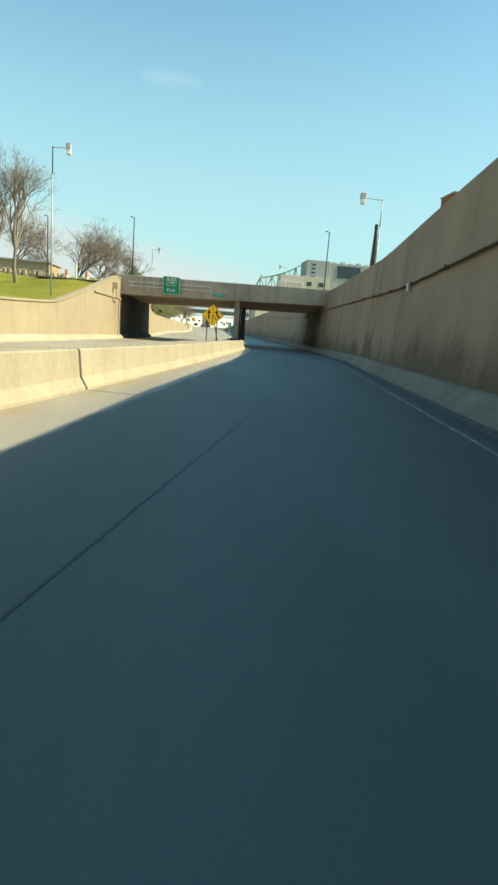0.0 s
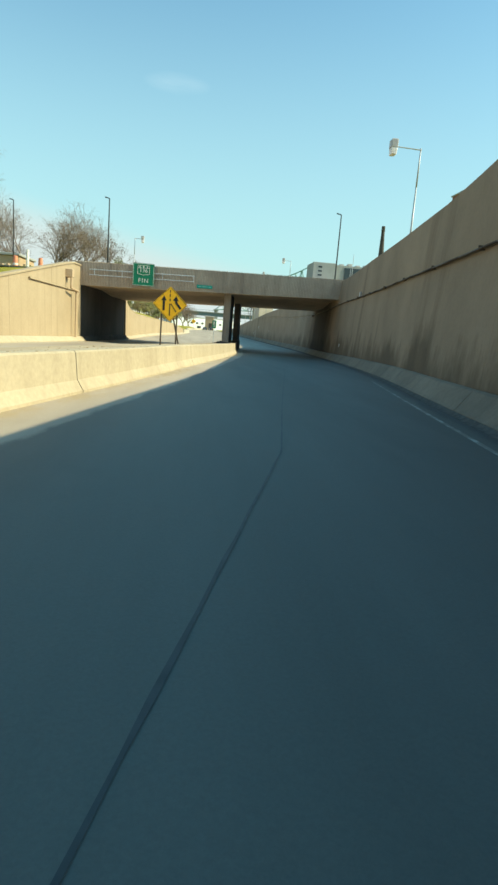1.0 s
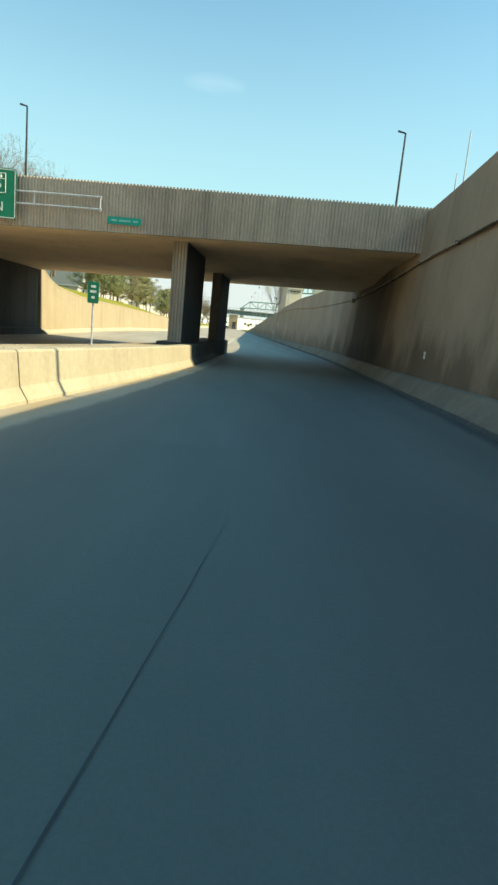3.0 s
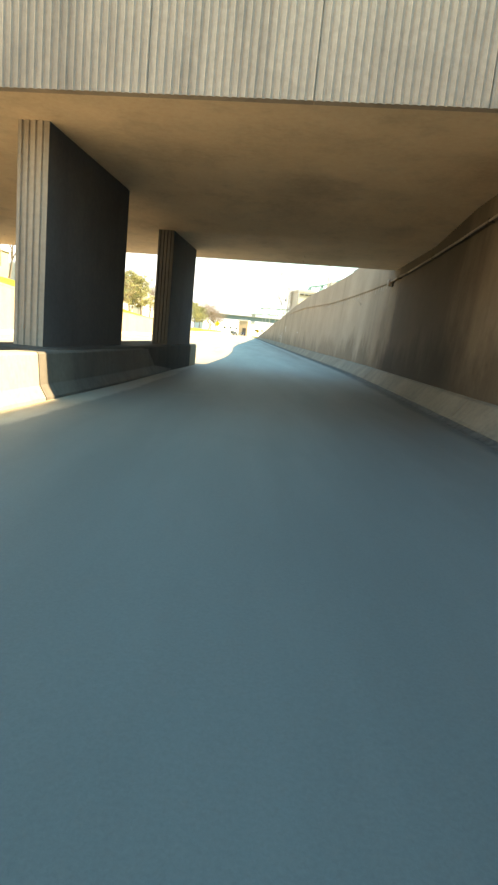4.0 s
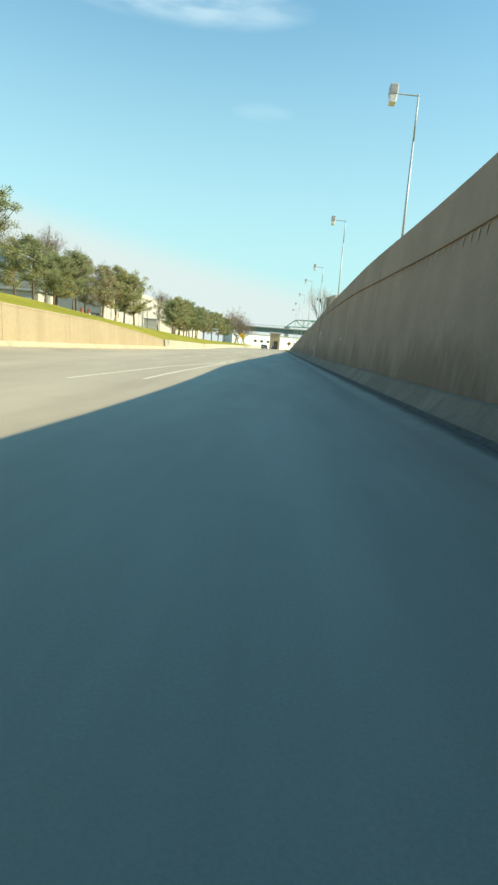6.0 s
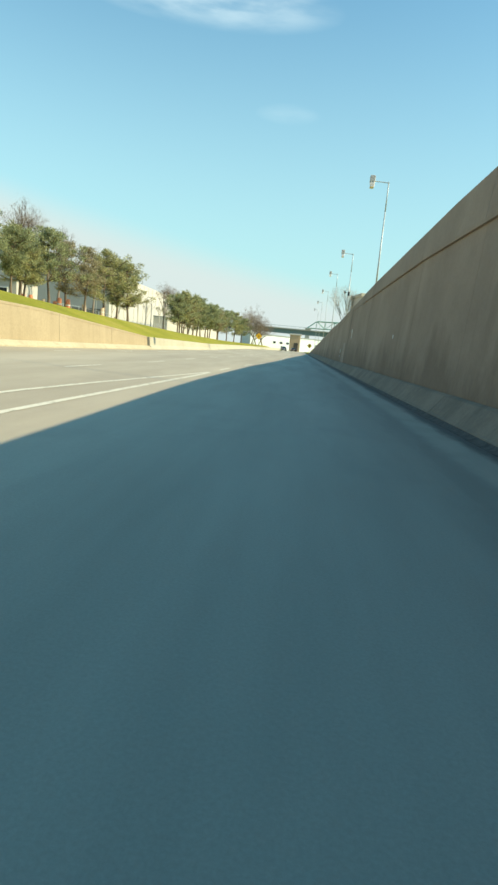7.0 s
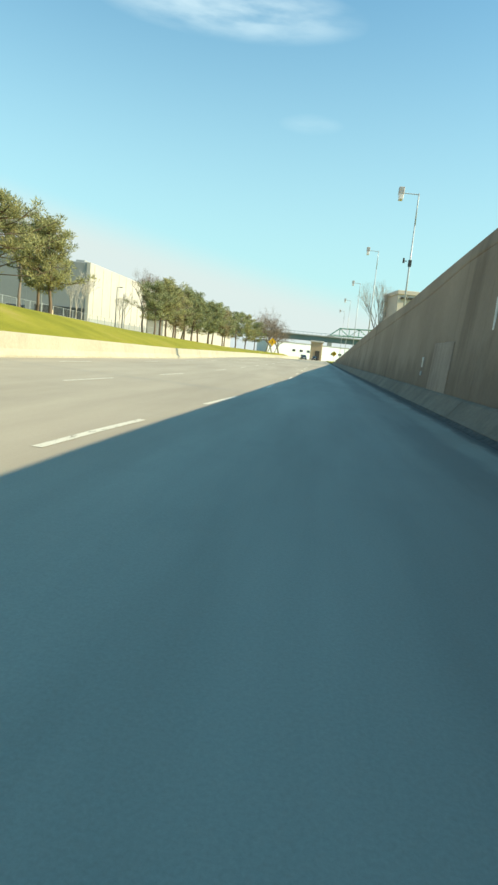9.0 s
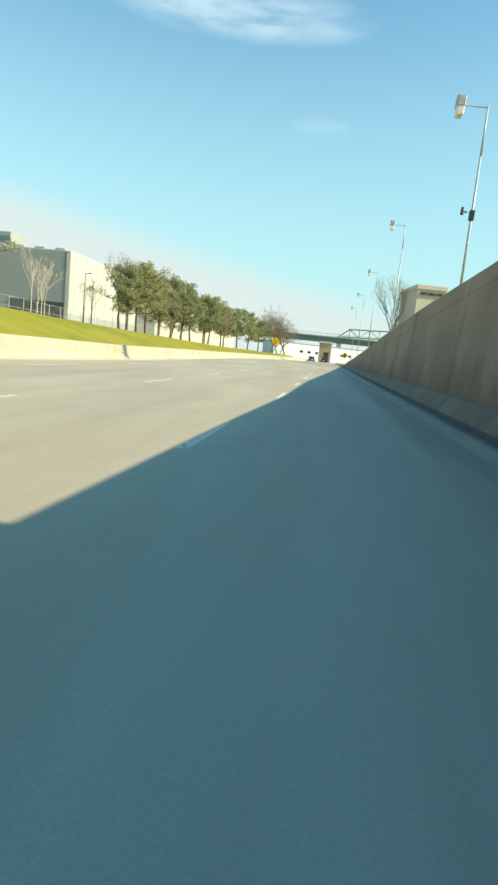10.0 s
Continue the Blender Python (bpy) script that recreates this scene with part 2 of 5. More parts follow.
def road_material():
    """Asphalt whose wear and painted wall shade follow the lanes: 'across' is the distance from the middle of the near
    lane.
    """
    m, n, l, b = material("worn_asphalt", 0.66, 0, 0.3)
    v = mapped(n, l, (1, 1, 1))
    broad = noise_tex(n, l, mapped(n, l, (0.5, 0.06, 1)), 1.0, 5)
    grit = noise_tex(n, l, v, 55.0, 4, 0.8)
    patch = noise_tex(n, l, v, 0.5, 4)
    c = ramp(n, l, broad, (0.3, (0.292, 0.25, 0.198)), (0.7, (0.415, 0.362, 0.29)))
    c = mix(n, l, ramp(n, l, patch, (0.55, (0, 0, 0)), (0.75, (0.3,) * 3)), c, (0.255, 0.222, 0.18))
    sp = n.new("ShaderNodeSeparateXYZ")
    l.new(v, sp.inputs[0])
    at = n.new("ShaderNodeAttribute")
    at.attribute_name = "across"
    ragged = noise_tex(n, l, mapped(n, l, (1.6, 0.5, 1)), 1.0, 6, 0.7)
    u = n.new("ShaderNodeMath")
    u.operation = "MULTIPLY_ADD"
    l.new(ragged, u.inputs[0])
    u.inputs[1].default_value = 0.5
    l.new(at.outputs["Fac"], u.inputs[2])
    u = u.outputs[0]

    def band(value, a, b_, lo=0.0, hi=1.0):
        r = n.new("ShaderNodeMapRange")
        r.interpolation_type = "SMOOTHSTEP"
        for key, val in (("From Min", a), ("From Max", b_), ("To Min", lo), ("To Max", hi)):
            r.inputs[key].default_value = val
        l.new(value, r.inputs["Value"])
        return r.outputs[0]

    def times(a, b_):
        t = n.new("ShaderNodeMath")
        t.operation = "MULTIPLY"
        l.new(a, t.inputs[0])
        if isinstance(b_, float):
            t.inputs[1].default_value = b_
        else:
            l.new(b_, t.inputs[1])
        return t.outputs[0]
    y = sp.outputs["Y"]
    # the wall's shade is painted into the near lane up to the bridge, fading beyond
    shade_tone = mix(n, l, 1.0, c, (0.5, 0.52, 0.55), "MULTIPLY")
    deep_shade_tone = mix(n, l, 1.0, c, (0.36, 0.385, 0.41), "MULTIPLY")
    shade_tone = mix(n, l, band(y, -52.0, -24.0), deep_shade_tone, shade_tone)
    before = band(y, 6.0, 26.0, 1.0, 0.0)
    # the painted shade starts at a slanting line near the wall's shadow edge
    shade_edge = n.new("ShaderNodeMath")
    shade_edge.operation = "MULTIPLY_ADD"
    l.new(y, shade_edge.inputs[0])
    shade_edge.inputs[1].default_value = 0.013
    l.new(u, shade_edge.inputs[2])
    c = mix(n, l, times(before, band(shade_edge.outputs[0], -3.22, -3.06)), c, shade_tone)
    # tyres and water keep a patchy dark strip beside the gutter beyond the bridge
    wet = times(times(band(u, 1.6, 2.1), band(u, 2.45, 2.8, 1.0, 0.0)), band(y, 24.0, 40.0))
    c = mix(n, l, times(wet, band(broad, 0.42, 0.56, 0.0, 0.42)), c, (0.15, 0.135, 0.11))
    # sand along the barrier, dust and silt along the kerb
    sand = times(band(u, -3.5, -3.0, 1.0, 0.0), times(band(u, -4.2, -3.9), band(y, 0.0, 8.0, 1.0, 0.0)))
    c = mix(n, l, times(sand, band(ragged, 0.42, 0.62)), c, (0.34, 0.275, 0.18))
    dust = times(times(band(u, 2.5, 2.85), band(u, 3.0, 3.2, 1.0, 0.0)), band(y, 18.0, 34.0))
    c = mix(n, l, times(dust, band(patch, 0.4, 0.6, 0.15, 0.75)), c, (0.43, 0.385, 0.31))
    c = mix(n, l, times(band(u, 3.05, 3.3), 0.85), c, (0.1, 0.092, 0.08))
    c = mix(n, l, 0.4, c, ramp(n, l, grit, (0.3, (0.38,) * 3), (0.7, (0.62,) * 3)), "OVERLAY")
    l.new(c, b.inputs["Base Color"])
    bump(n, l, b, grit, 0.22, 0.008)
    return m


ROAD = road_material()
MEDIAN = concrete("median_dirt", (0.50, 0.41, 0.28), (0.33, 0.26, 0.17), (0.22, 0.17, 0.11), 0.3)
GUTTER = painted("gutter_silt", (0.11, 0.104, 0.092), 0.9, wear=0.2)
DRIP = painted("lime_drip", (0.5, 0.47, 0.42), 0.8, wear=0.2)
TAR = painted("crack_sealant", (0.075, 0.072, 0.068), 0.6)


def worn_line(name, bare):
    m, n, l, b = material(name, 0.7, 0, 0.25)
    f = noise_tex(n, l, mapped(n, l, (9, 3, 1)), 1.0, 6, 0.75)
    l.new(ramp(n, l, f, (bare - 0.06, (0.27, 0.245, 0.2)), (bare + 0.08, (0.6, 0.57, 0.5))), b.inputs["Base Color"])
    return m


LINE = worn_line("worn_white_line", 0.4)
FAINT_LINE = worn_line("almost_gone_white_line", 0.56)
STEEL = painted("galvanised_steel", (0.5, 0.52, 0.55), 0.45, 0.2)
DARKSTEEL = painted("dark_steel", (0.06, 0.065, 0.07), 0.5, 0.4)
CONDUIT = painted("rusty_conduit", (0.085, 0.067, 0.05), 0.6, 0.2)
LAMPGREY = painted("lamp_head_grey", (0.52, 0.48, 0.48), 0.4, 0.1)
LENS = painted("lamp_lens", (0.93, 0.83, 0.82), 0.1)
WHITEP = painted("white_paint", (0.78, 0.77, 0.72), 0.45)
GREEN = painted("sign_green", (0.005, 0.17, 0.085), 0.4, wear=0.06)
TEALSIGN = painted("bright_teal_sign", (0.012, 0.3, 0.22), 0.4, wear=0.06)
PALETEAL = painted("pale_teal_lettering", (0.25, 0.52, 0.44), 0.5)
YELLOW = painted("sign_yellow", (0.93, 0.49, 0.012), 0.4, wear=0.06)
BLACK = painted("matt_black", (0.018, 0.016, 0.016), 0.5)
TEAL = painted("bridge_green_steel", (0.22, 0.38, 0.36), 0.55)
GIRDER = painted("bridge_blue_grey_steel", (0.16, 0.24, 0.265), 0.55)
CREAM = painted("sun_faded_cream_plastic", (0.7, 0.52, 0.36), 0.55)
ORANGE = painted("faded_orange_plastic", (0.76, 0.29, 0.16), 0.55)
TRUNK = concrete("pine_bark", (0.2, 0.15, 0.11), (0.12, 0.088, 0.066), (0.06, 0.045, 0.035), 0.4)
TWIG = concrete("bare_twig_bark", (0.25, 0.205, 0.175), (0.165, 0.132, 0.11), (0.1, 0.08, 0.068), 0.3)
CARDARK = painted("car_dark_paint", (0.03, 0.033, 0.035), 0.25, 0.3, 0.6)
CARBLUE = painted("car_blue_grey_paint", (0.09, 0.12, 0.14), 0.25, 0.3, 0.6)
GLASS = painted("tinted_car_glass", (0.02, 0.025, 0.03), 0.08, 0, 0.8)
RED = painted("red_lens", (0.5, 0.02, 0.02), 0.25)
RUBBER = painted("tyre_rubber", (0.02, 0.02, 0.02), 0.8)
CLADGREY = concrete("grey_cladding", (0.37, 0.385, 0.39), (0.32, 0.335, 0.34), (0.26, 0.265, 0.27), 0.3)
CLADFRONT = concrete("mid_grey_cladding", (0.33, 0.335, 0.345), (0.3, 0.305, 0.315), (0.26, 0.26, 0.265), 0.2)
POLEGREY = painted("weathered_pole_grey", (0.3, 0.31, 0.3), 0.5, 0.2)
DARKBASE = painted("dark_grey_cladding", (0.075, 0.08, 0.085), 0.6, wear=0.15)
PALEBARK = concrete("pale_sapling_bark", (0.5, 0.46, 0.41), (0.4, 0.36, 0.32), (0.28, 0.25, 0.22), 0.2)
COLDWHITE = painted("cold_white_paint", (0.76, 0.82, 0.9), 0.6, wear=0.06)
STONE = concrete("pale_stone", (0.6, 0.525, 0.46), (0.53, 0.465, 0.405), (0.42, 0.37, 0.32), 0.2)
CLADWHITE = concrete("white_cladding", (0.56, 0.52, 0.49), (0.5, 0.465, 0.435), (0.4, 0.375, 0.35), 0.25)
WINDOW = painted("dark_window", (0.03, 0.04, 0.05), 0.15, 0, 0.7)
REDBRICK = concrete("red_brick", (0.30, 0.12, 0.085), (0.24, 0.1, 0.07), (0.15, 0.08, 0.06), 0.2)


def leaf_material(name, a, b_):
    m, n, l, b = material(name, 0.7, 0, 0.2)
    g = n.new("ShaderNodeNewGeometry")
    l.new(ramp(n, l, g.outputs["Random Per Island"], (0.0, a), (1.0, b_)), b.inputs["Base Color"])
    tr = n.new("ShaderNodeBsdfTranslucent")
    l.new(b.inputs["Base Color"].links[0].from_socket, tr.inputs["Color"])
    ms = n.new("ShaderNodeMixShader")
    ms.inputs[0].default_value = 0.4
    l.new(b.outputs[0], ms.inputs[1])
    l.new(tr.outputs[0], ms.inputs[2])
    l.new(ms.outputs[0], n["Material Output"].inputs["Surface"])
    return m


NEEDLE = leaf_material("pine_needles", (0.145, 0.165, 0.085), (0.44, 0.45, 0.245))
OLIVE = leaf_material("olive_needles", (0.2, 0.2, 0.09), (0.52, 0.49, 0.24))
BROWNBUD = leaf_material("brown_green_buds", (0.22, 0.185, 0.11), (0.46, 0.4, 0.25))
BUDS = leaf_material("brown_buds", (0.21, 0.155, 0.11), (0.34, 0.26, 0.19))


def grass_material():
    m, n, l, b = material("spring_grass", 0.9, 0, 0.15)
    v = mapped(n, l, (1, 1, 1))
    a = noise_tex(n, l, v, 0.25, 5)
    f = noise_tex(n, l, v, 14.0, 5, 0.8)
    c = ramp(n, l, a, (0.3, (0.175, 0.175, 0.018)), (0.55, (0.255, 0.235, 0.03)), (0.75, (0.31, 0.25, 0.07)))
    c = mix(n, l, 0.6, c, ramp(n, l, f, (0.3, (0.3,) * 3), (0.7, (0.7,) * 3)), "OVERLAY")
    l.new(c, b.inputs["Base Color"])
    bump(n, l, b, f, 0.6, 0.06)
    return m


GRASS = grass_material()


# ---- mesh helpers ----
def link_mesh(name, bm, mat, parent=None, label="", smooth=False):
    me = bpy.data.meshes.new(name)
    bmesh.ops.recalc_face_normals(bm, faces=bm.faces)
    bm.to_mesh(me)
    bm.free()
    for mt in (mat if isinstance(mat, (list, tuple)) else (mat,)):
        me.materials.append(mt)
    if smooth:
        for p in me.polygons:
            p.use_smooth = True
    ob = new(name, me)
    if parent is not None:
        ob.parent = parent
        ob.matrix_parent_inverse = Matrix.Translation(-parent.location)
    if label:
        ob["label"] = label
    return ob


def part(name, bm, mat, parent, label="", smooth=False):
    return link_mesh(name, bm, mat, parent, label, smooth)


def base(name, at, label, category, group="", kind=""):
    e = new(name)
    e.location = at
    e.empty_display_size = 0.2
    return tagged(e, label, category, group, kind)


def box(bm, lo, hi, bev=0.0, m=None):
    """A box between two corners, with bevelled edges."""
    r = bmesh.ops.create_cube(bm, size=1.0)
    vs = r["verts"]
    c = (Vector(lo) + Vector(hi)) / 2
    s = Vector(hi) - Vector(lo)
    for v in vs:
        v.co = Vector((v.co.x * s.x, v.co.y * s.y, v.co.z * s.z)) + c
    if m is not None:
        bmesh.ops.transform(bm, matrix=m, verts=vs)
    if bev > 0:
        es = list({e for v in vs for e in v.link_edges})
        bmesh.ops.bevel(bm, geom=es, offset=bev, segments=1, affect="EDGES")
    return bm


def rod(bm, a, b, r0, r1=None, seg=8, caps=True):
    """A tapered round bar from a to b."""
    a, b = Vector(a), Vector(b)
    r1 = r0 if r1 is None else r1
    d = (b - a)
    q = d.to_track_quat("Z", "Y").to_matrix().to_4x4()
    bmesh.ops.create_cone(bm, cap_ends=caps, segments=seg, radius1=r0, radius2=r1, depth=d.length,
                          matrix=Matrix.Translation((a + b) / 2) @ q)
    return bm


def lofted(stations, rings):
    """A skin over equal-length rings of points, one ring a station; closed at both ends."""
    bm = bmesh.new()
    rows = [[bm.verts.new(p) for p in rings(s)] for s in stations]
    k = len(rows[0])
    for ra, rb in zip(rows, rows[1:]):
        for i in range(k):
            bm.faces.new((ra[i], ra[(i + 1) % k], rb[(i + 1) % k], rb[i]))
    bm.faces.new(rows[0])
    bm.faces.new(list(reversed(rows[-1])))
    return bm


def spread(v, pts):
    """Piecewise straight line through (v, value) pairs."""
    return float(np.interp(v, [p[0] for p in pts], [p[1] for p in pts]))


def steps(a, b, d):
    n_ = max(1, round((b - a) / d))
    return [a + (b - a) * i / n_ for i in range(n_ + 1)]


# ---- plan of the sunken road: middle line, level, walls ----
MID = [(-140, -25.6), (-56.8, -10.63), (-44.45, -8.37), (-31.9, -6.15), (-22.8, -4.57), (-8.5, -2.45), (0.6, -1.43),
       (7.1, -0.84), (13.65, -0.37), (22, 0), (900, 0)]
LEVEL = [(-140, 2.2), (-56.8, 0.97), (-44.4, 0.77), (-31.9, 0.6), (-22.8, 0.53), (-8.5, 0.29), (0.6, 0.12), (7, 0.04), (14, 0), (900, 0)]
RIGHT_TOP = [(-140, 5.2), (-52, 5.25), (-46, 5.5), (-38, 5.6), (-31, 5.58), (-27, 5.56), (-20, 5.78), (-10.8, 6.1), (3, 6.26), (19, 5.9), (27, 5.58), (33, 5.45), (39, 5.43), (47, 5.52), (51, 5.52),
             (63, 5.28), (69, 5.15), (73, 4.98), (80, 4.75), (86, 4.55), (93, 4.25), (106, 4.05), (140, 2.9), (175, 1.8), (205, 1.0)]
LEDGE = [(-140, 3.55), (-35, 3.55), (-12, 4.17), (1.5, 4.5), (18, 4.1), (36, 4.1), (54, 4.5), (63, 4.5), (80, 4.4), (86, 4.0), (106, 3.3), (140, 2.2), (205, 0.8)]
LEFT_X = [(-140, -38), (-45, -22.6), (-26.8, -19.85), (-19, -18.9), (0, -18.2), (4.5, -18.0), (17.5, -16.2), (30, -15.6), (45, -14.4), (62, -12.4),
          (79, -11.3), (106, -10.6), (140, -11.6), (175, -12.4), (215, -10.5), (262, -6.5)]
LEFT_TOP = [(-140, 2.1), (-26, 2.15), (-19.5, 2.35), (-14, 3.15), (-6, 4.5), (3, 6.0), (17.5, 6.0), (19, 4.9), (23, 3.3), (29, 2.85),
            (45, 2.5), (62, 2.05), (79, 1.12), (79.2, 1.1), (106, 0.88), (262, 0.9)]


def mid(y):
    return spread(y, MID)


def level(y):
    return spread(y, LEVEL)


def cross(x, y):
    """Height of the road: it falls towards the wall on the right beyond the bridge."""
    return level(y) + 0.017 * max(0.0, mid(y) - 1.5 - x) * min(1, max(0, (y - 20) / 25))


def left_x(y):
    return spread(y, LEFT_X)


def soft_mid(y):
    return sum(mid(y + d) for d in (-6, -3, 0, 3, 6)) / 5


# the ground: one sheet from horizon to horizon, sunk under the road
GRASS_LEVEL = [(-300, 3.2), (-60, 2.7), (-24, 2.8), (-12, 2.85), (-4, 3.25), (2, 4.2), (6, 5.2), (8, 5.6), (22, 5.7), (34, 4.5), (73, 3.55), (102, 2.75), (116, 2.4), (140, 2.15), (165, 1.8),
               (250, 1.4), (320, 0.2), (2000, 0.0)]


def bank_edge(y):
    """Height of the grass against the back of the left wall; it stays low behind the rising wing wall."""
    t = level(y) + spread(y, LEFT_TOP)
    return min(t, spread(y, GRASS_LEVEL) + 0.3) if y < 12 else t


def build_ground():
    bm = bmesh.new()
    ys = [-1500, -600, -300, -140] + steps(-125, 290, 5) + [305, 320, 345, 400, 600, 1000, 2500]
    rows = []
    for y in ys:
        yc = max(-140, min(262, y))
        m, r = mid(yc), level(yc)
        lx, lt = left_x(yc), bank_edge(yc)
        rt = r + spread(yc, RIGHT_TOP)
        fade = min(1, max(0, (y - 205) / 60))
        g = spread(y, GRASS_LEVEL)
        rt_g = (rt - 0.75) * (1 - fade)
        pts = [(-2500, g), (-300, g + 0.5), (-90, g + 0.8), (-45, g + 0.6), (-32, g + 0.3), (lx - 11, g), (lx - 5, (g + lt) / 2 + 0.25),
               (lx - 0.45, (lt - 0.14) * (1 - fade)), (lx - 0.2, r - 0.35), (m + 3.4, r - 0.35), (m + 4.2, r - 0.35), (m + 4.3, rt_g),
               (m + 9, rt_g + 0.1), (m + 25, rt_g + 0.3), (m + 90, rt_g), (2500, rt_g)]
        if y > 262:
            pts = [(x, z if z < -0.3 else min(z, 0.2) if abs(x) < 40 else z) for x, z in pts]
        rows.append([bm.verts.new((x, y, z)) for x, z in pts])
    for ra, rb in zip(rows, rows[1:]):
        for i in range(len(ra) - 1):
            bm.faces.new((ra[i], ra[i + 1], rb[i + 1], rb[i]))
    ob = link_mesh("ground", bm, GRASS)
    tagged(ob, "spring grass verges and open ground round the road", "ground", kind="structure")


build_ground()


def build_road(name, y0, y1, mat, label):
    bm = bmesh.new()
    across = bm.verts.layers.float.new("across")
    rows = []
    for y in steps(y0, y1, 3.5):
        m = mid(y)
        lx = left_x(min(y, 262)) + 0.05
        row = []
        for f in (0, 0.12, 0.25, 0.38, 0.5, 0.62, 0.75, 0.86, 0.94, 1):
            x = lx + (m + 3.4 - lx) * f
            w = bm.verts.new((x, y, cross(x, y)))
            w[across] = x - soft_mid(y)
            row.append(w)
        rows.append(row)
    for ra, rb in zip(rows, rows[1:]):
        for i in range(len(ra) - 1):
            bm.faces.new((ra[i], ra[i + 1], rb[i + 1], rb[i]))
    return tagged(link_mesh(name, bm, mat, smooth=True), label, "road", kind="structure")


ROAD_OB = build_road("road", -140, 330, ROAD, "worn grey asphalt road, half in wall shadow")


def strip(x0, x1, y0, y1, lift=0.004, wob=0.0, n_=6):
    """A thin painted or sealed strip lying on the road."""
    bm = bmesh.new()
    rows = []
    for i in range(n_ + 1):
        f = i / n_
        y = y0 + (y1 - y0) * f
        a, b = x0(y) + random.uniform(-wob, wob), x1(y) + random.uniform(-wob, wob)
        rows.append([bm.verts.new((x, y, cross(x, y) + lift)) for x in (a, b)])
    for ra, rb in zip(rows, rows[1:]):
        bm.faces.new((ra[0], ra[1], rb[1], rb[0]))
    return bm


def lane_line(xf, y0, y1, w=0.12, mat=LINE):
    ob = part("lane_line", strip(lambda y: xf(y) - w / 2, lambda y: xf(y) + w / 2, y0, y1, 0.006, n_=max(2, int((y1 - y0) / 3))), mat, ROAD_OB)
    return ob


NEAR_LINE = [(20, -4.1), (41.5, -3.72), (48, -3.45), (53, -3.22), (57, -3.1), (61, -3.05), (69, -2.72), (74.6, -2.24), (77.5, -1.98), (85, -1.58), (93, -1.35), (120, -1.2), (400, -1.2)]
lane_line(lambda y: spread(y, NEAR_LINE), 37, 56.6, 0.14)
lane_line(lambda y: spread(y, [(20, -6.2), (35, -5.3), (43.6, -4.75), (48, -4.3), (53, -3.62), (57.3, -3.12)]), 35, 56.9, 0.13)
for y in (59.4, 68.1, 74.6, 83.0, 92.6, 101.5, 110.5, 119.5, 128.5, 137.5, 146.5, 155.5, 164.5):
    lane_line(lambda v: spread(v, NEAR_LINE), y, y + 3.0)
MID_LINE = [(40, -7.4), (51, -6.6), (60, -6.15), (76, -6.0), (79, -5.75), (86, -5.3), (94, -5.1), (110, -5.0), (400, -5.0)]
FAR_LINE = [(40, -11.6), (60, -10.6), (77, -9.9), (93, -9.1), (110, -8.8), (400, -8.7)]
for y in (51.0, 59.2, 67.4, 76.0, 83.0, 92.6, 101.5, 110.5, 119.5, 128.5, 137.5, 146.5, 155.5):
    lane_line(lambda v: spread(v, MID_LINE), y, y + 2.8, 0.11)
    lane_line(lambda v: spread(v, FAR_LINE), y + 0.6, y + 3.4, 0.11)
lane_line(lambda y: mid(y) + 2.66, -140, -24, 0.09, FAINT_LINE)

# silt in the gutter, dust and dirt on the surface
rg = random.Random(8)
for y0, y1 in zip(steps(-140, 205, 23)[:-1], steps(-140, 205, 23)[1:]):
    # a sloping fillet of silt against the kerb
    bm = bmesh.new()
    rows = []
    for y in steps(y0, y1, 0.8):
        m, r = soft_mid(y), level(y)
        rows.append([bm.verts.new(p) for p in ((m + 3.1 + rg.uniform(-0.018, 0.018), y, r + 0.003), (m + 3.2, y, r + 0.025), (m + 3.285, y, r + 0.1))])
    for ra, rb in zip(rows, rows[1:]):
        for i in range(2):
            bm.faces.new((ra[i], ra[i + 1], rb[i + 1], rb[i]))
    part("gutter_silt", bm, GUTTER, ROAD_OB, "dark silt in the gutter", True)

# sealed transverse joints and cracks
for y, slope in ((118.0, -0.2),):
    bm = bmesh.new()
    xs = steps(left_x(y) + 1, mid(y) - 2.0, 0.8)
    row = []
    for x in xs:
        yy = y + (x - mid(y)) * slope + random.uniform(-0.05, 0.05)
        row.append([bm.verts.new((x, yy + d, cross(x, yy + d) + 0.005)) for d in (-0.01, 0.01)])
    for a, b in zip(row, row[1:]):
        bm.faces.new((a[0], b[0], b[1], a[1]))
    part("sealed_joint", bm, TAR, ROAD_OB, "dark tar-sealed joint")
bm = bmesh.new()
row = []
for u in steps(-3.9, -2.8, 0.25):
    y = -45.5 - 0.35 * (u + 3.9) + random.uniform(-0.03, 0.03)
    x = mid(y) + u
    row.append([bm.verts.new((x, y + d, cross(x, y) + 0.009)) for d in (-0.02, 0.02)])
for a, b in zip(row, row[1:]):
    bm.faces.new((a[0], b[0], b[1], a[1]))
part("sealed_joint", bm, TAR, ROAD_OB, "dark joint beside the barrier")
CRACK = [(-60, -1.5), (-50, -0.85), (-38, -0.12), (-32.6, -0.3), (-21, -0.55), (-15, -0.4)]
CRACK_W = [(-60, 0.009), (-44, 0.012), (-32, 0.008), (-15, 0.003)]
bm = strip(lambda y: mid(y) + spread(y, CRACK) - spread(y, CRACK_W), lambda y: mid(y) + spread(y, CRACK) + spread(y, CRACK_W), -60, -15, 0.005, 0.005, 140)
part("crack_seal", bm, TAR, ROAD_OB, "dark tar-sealed crack")


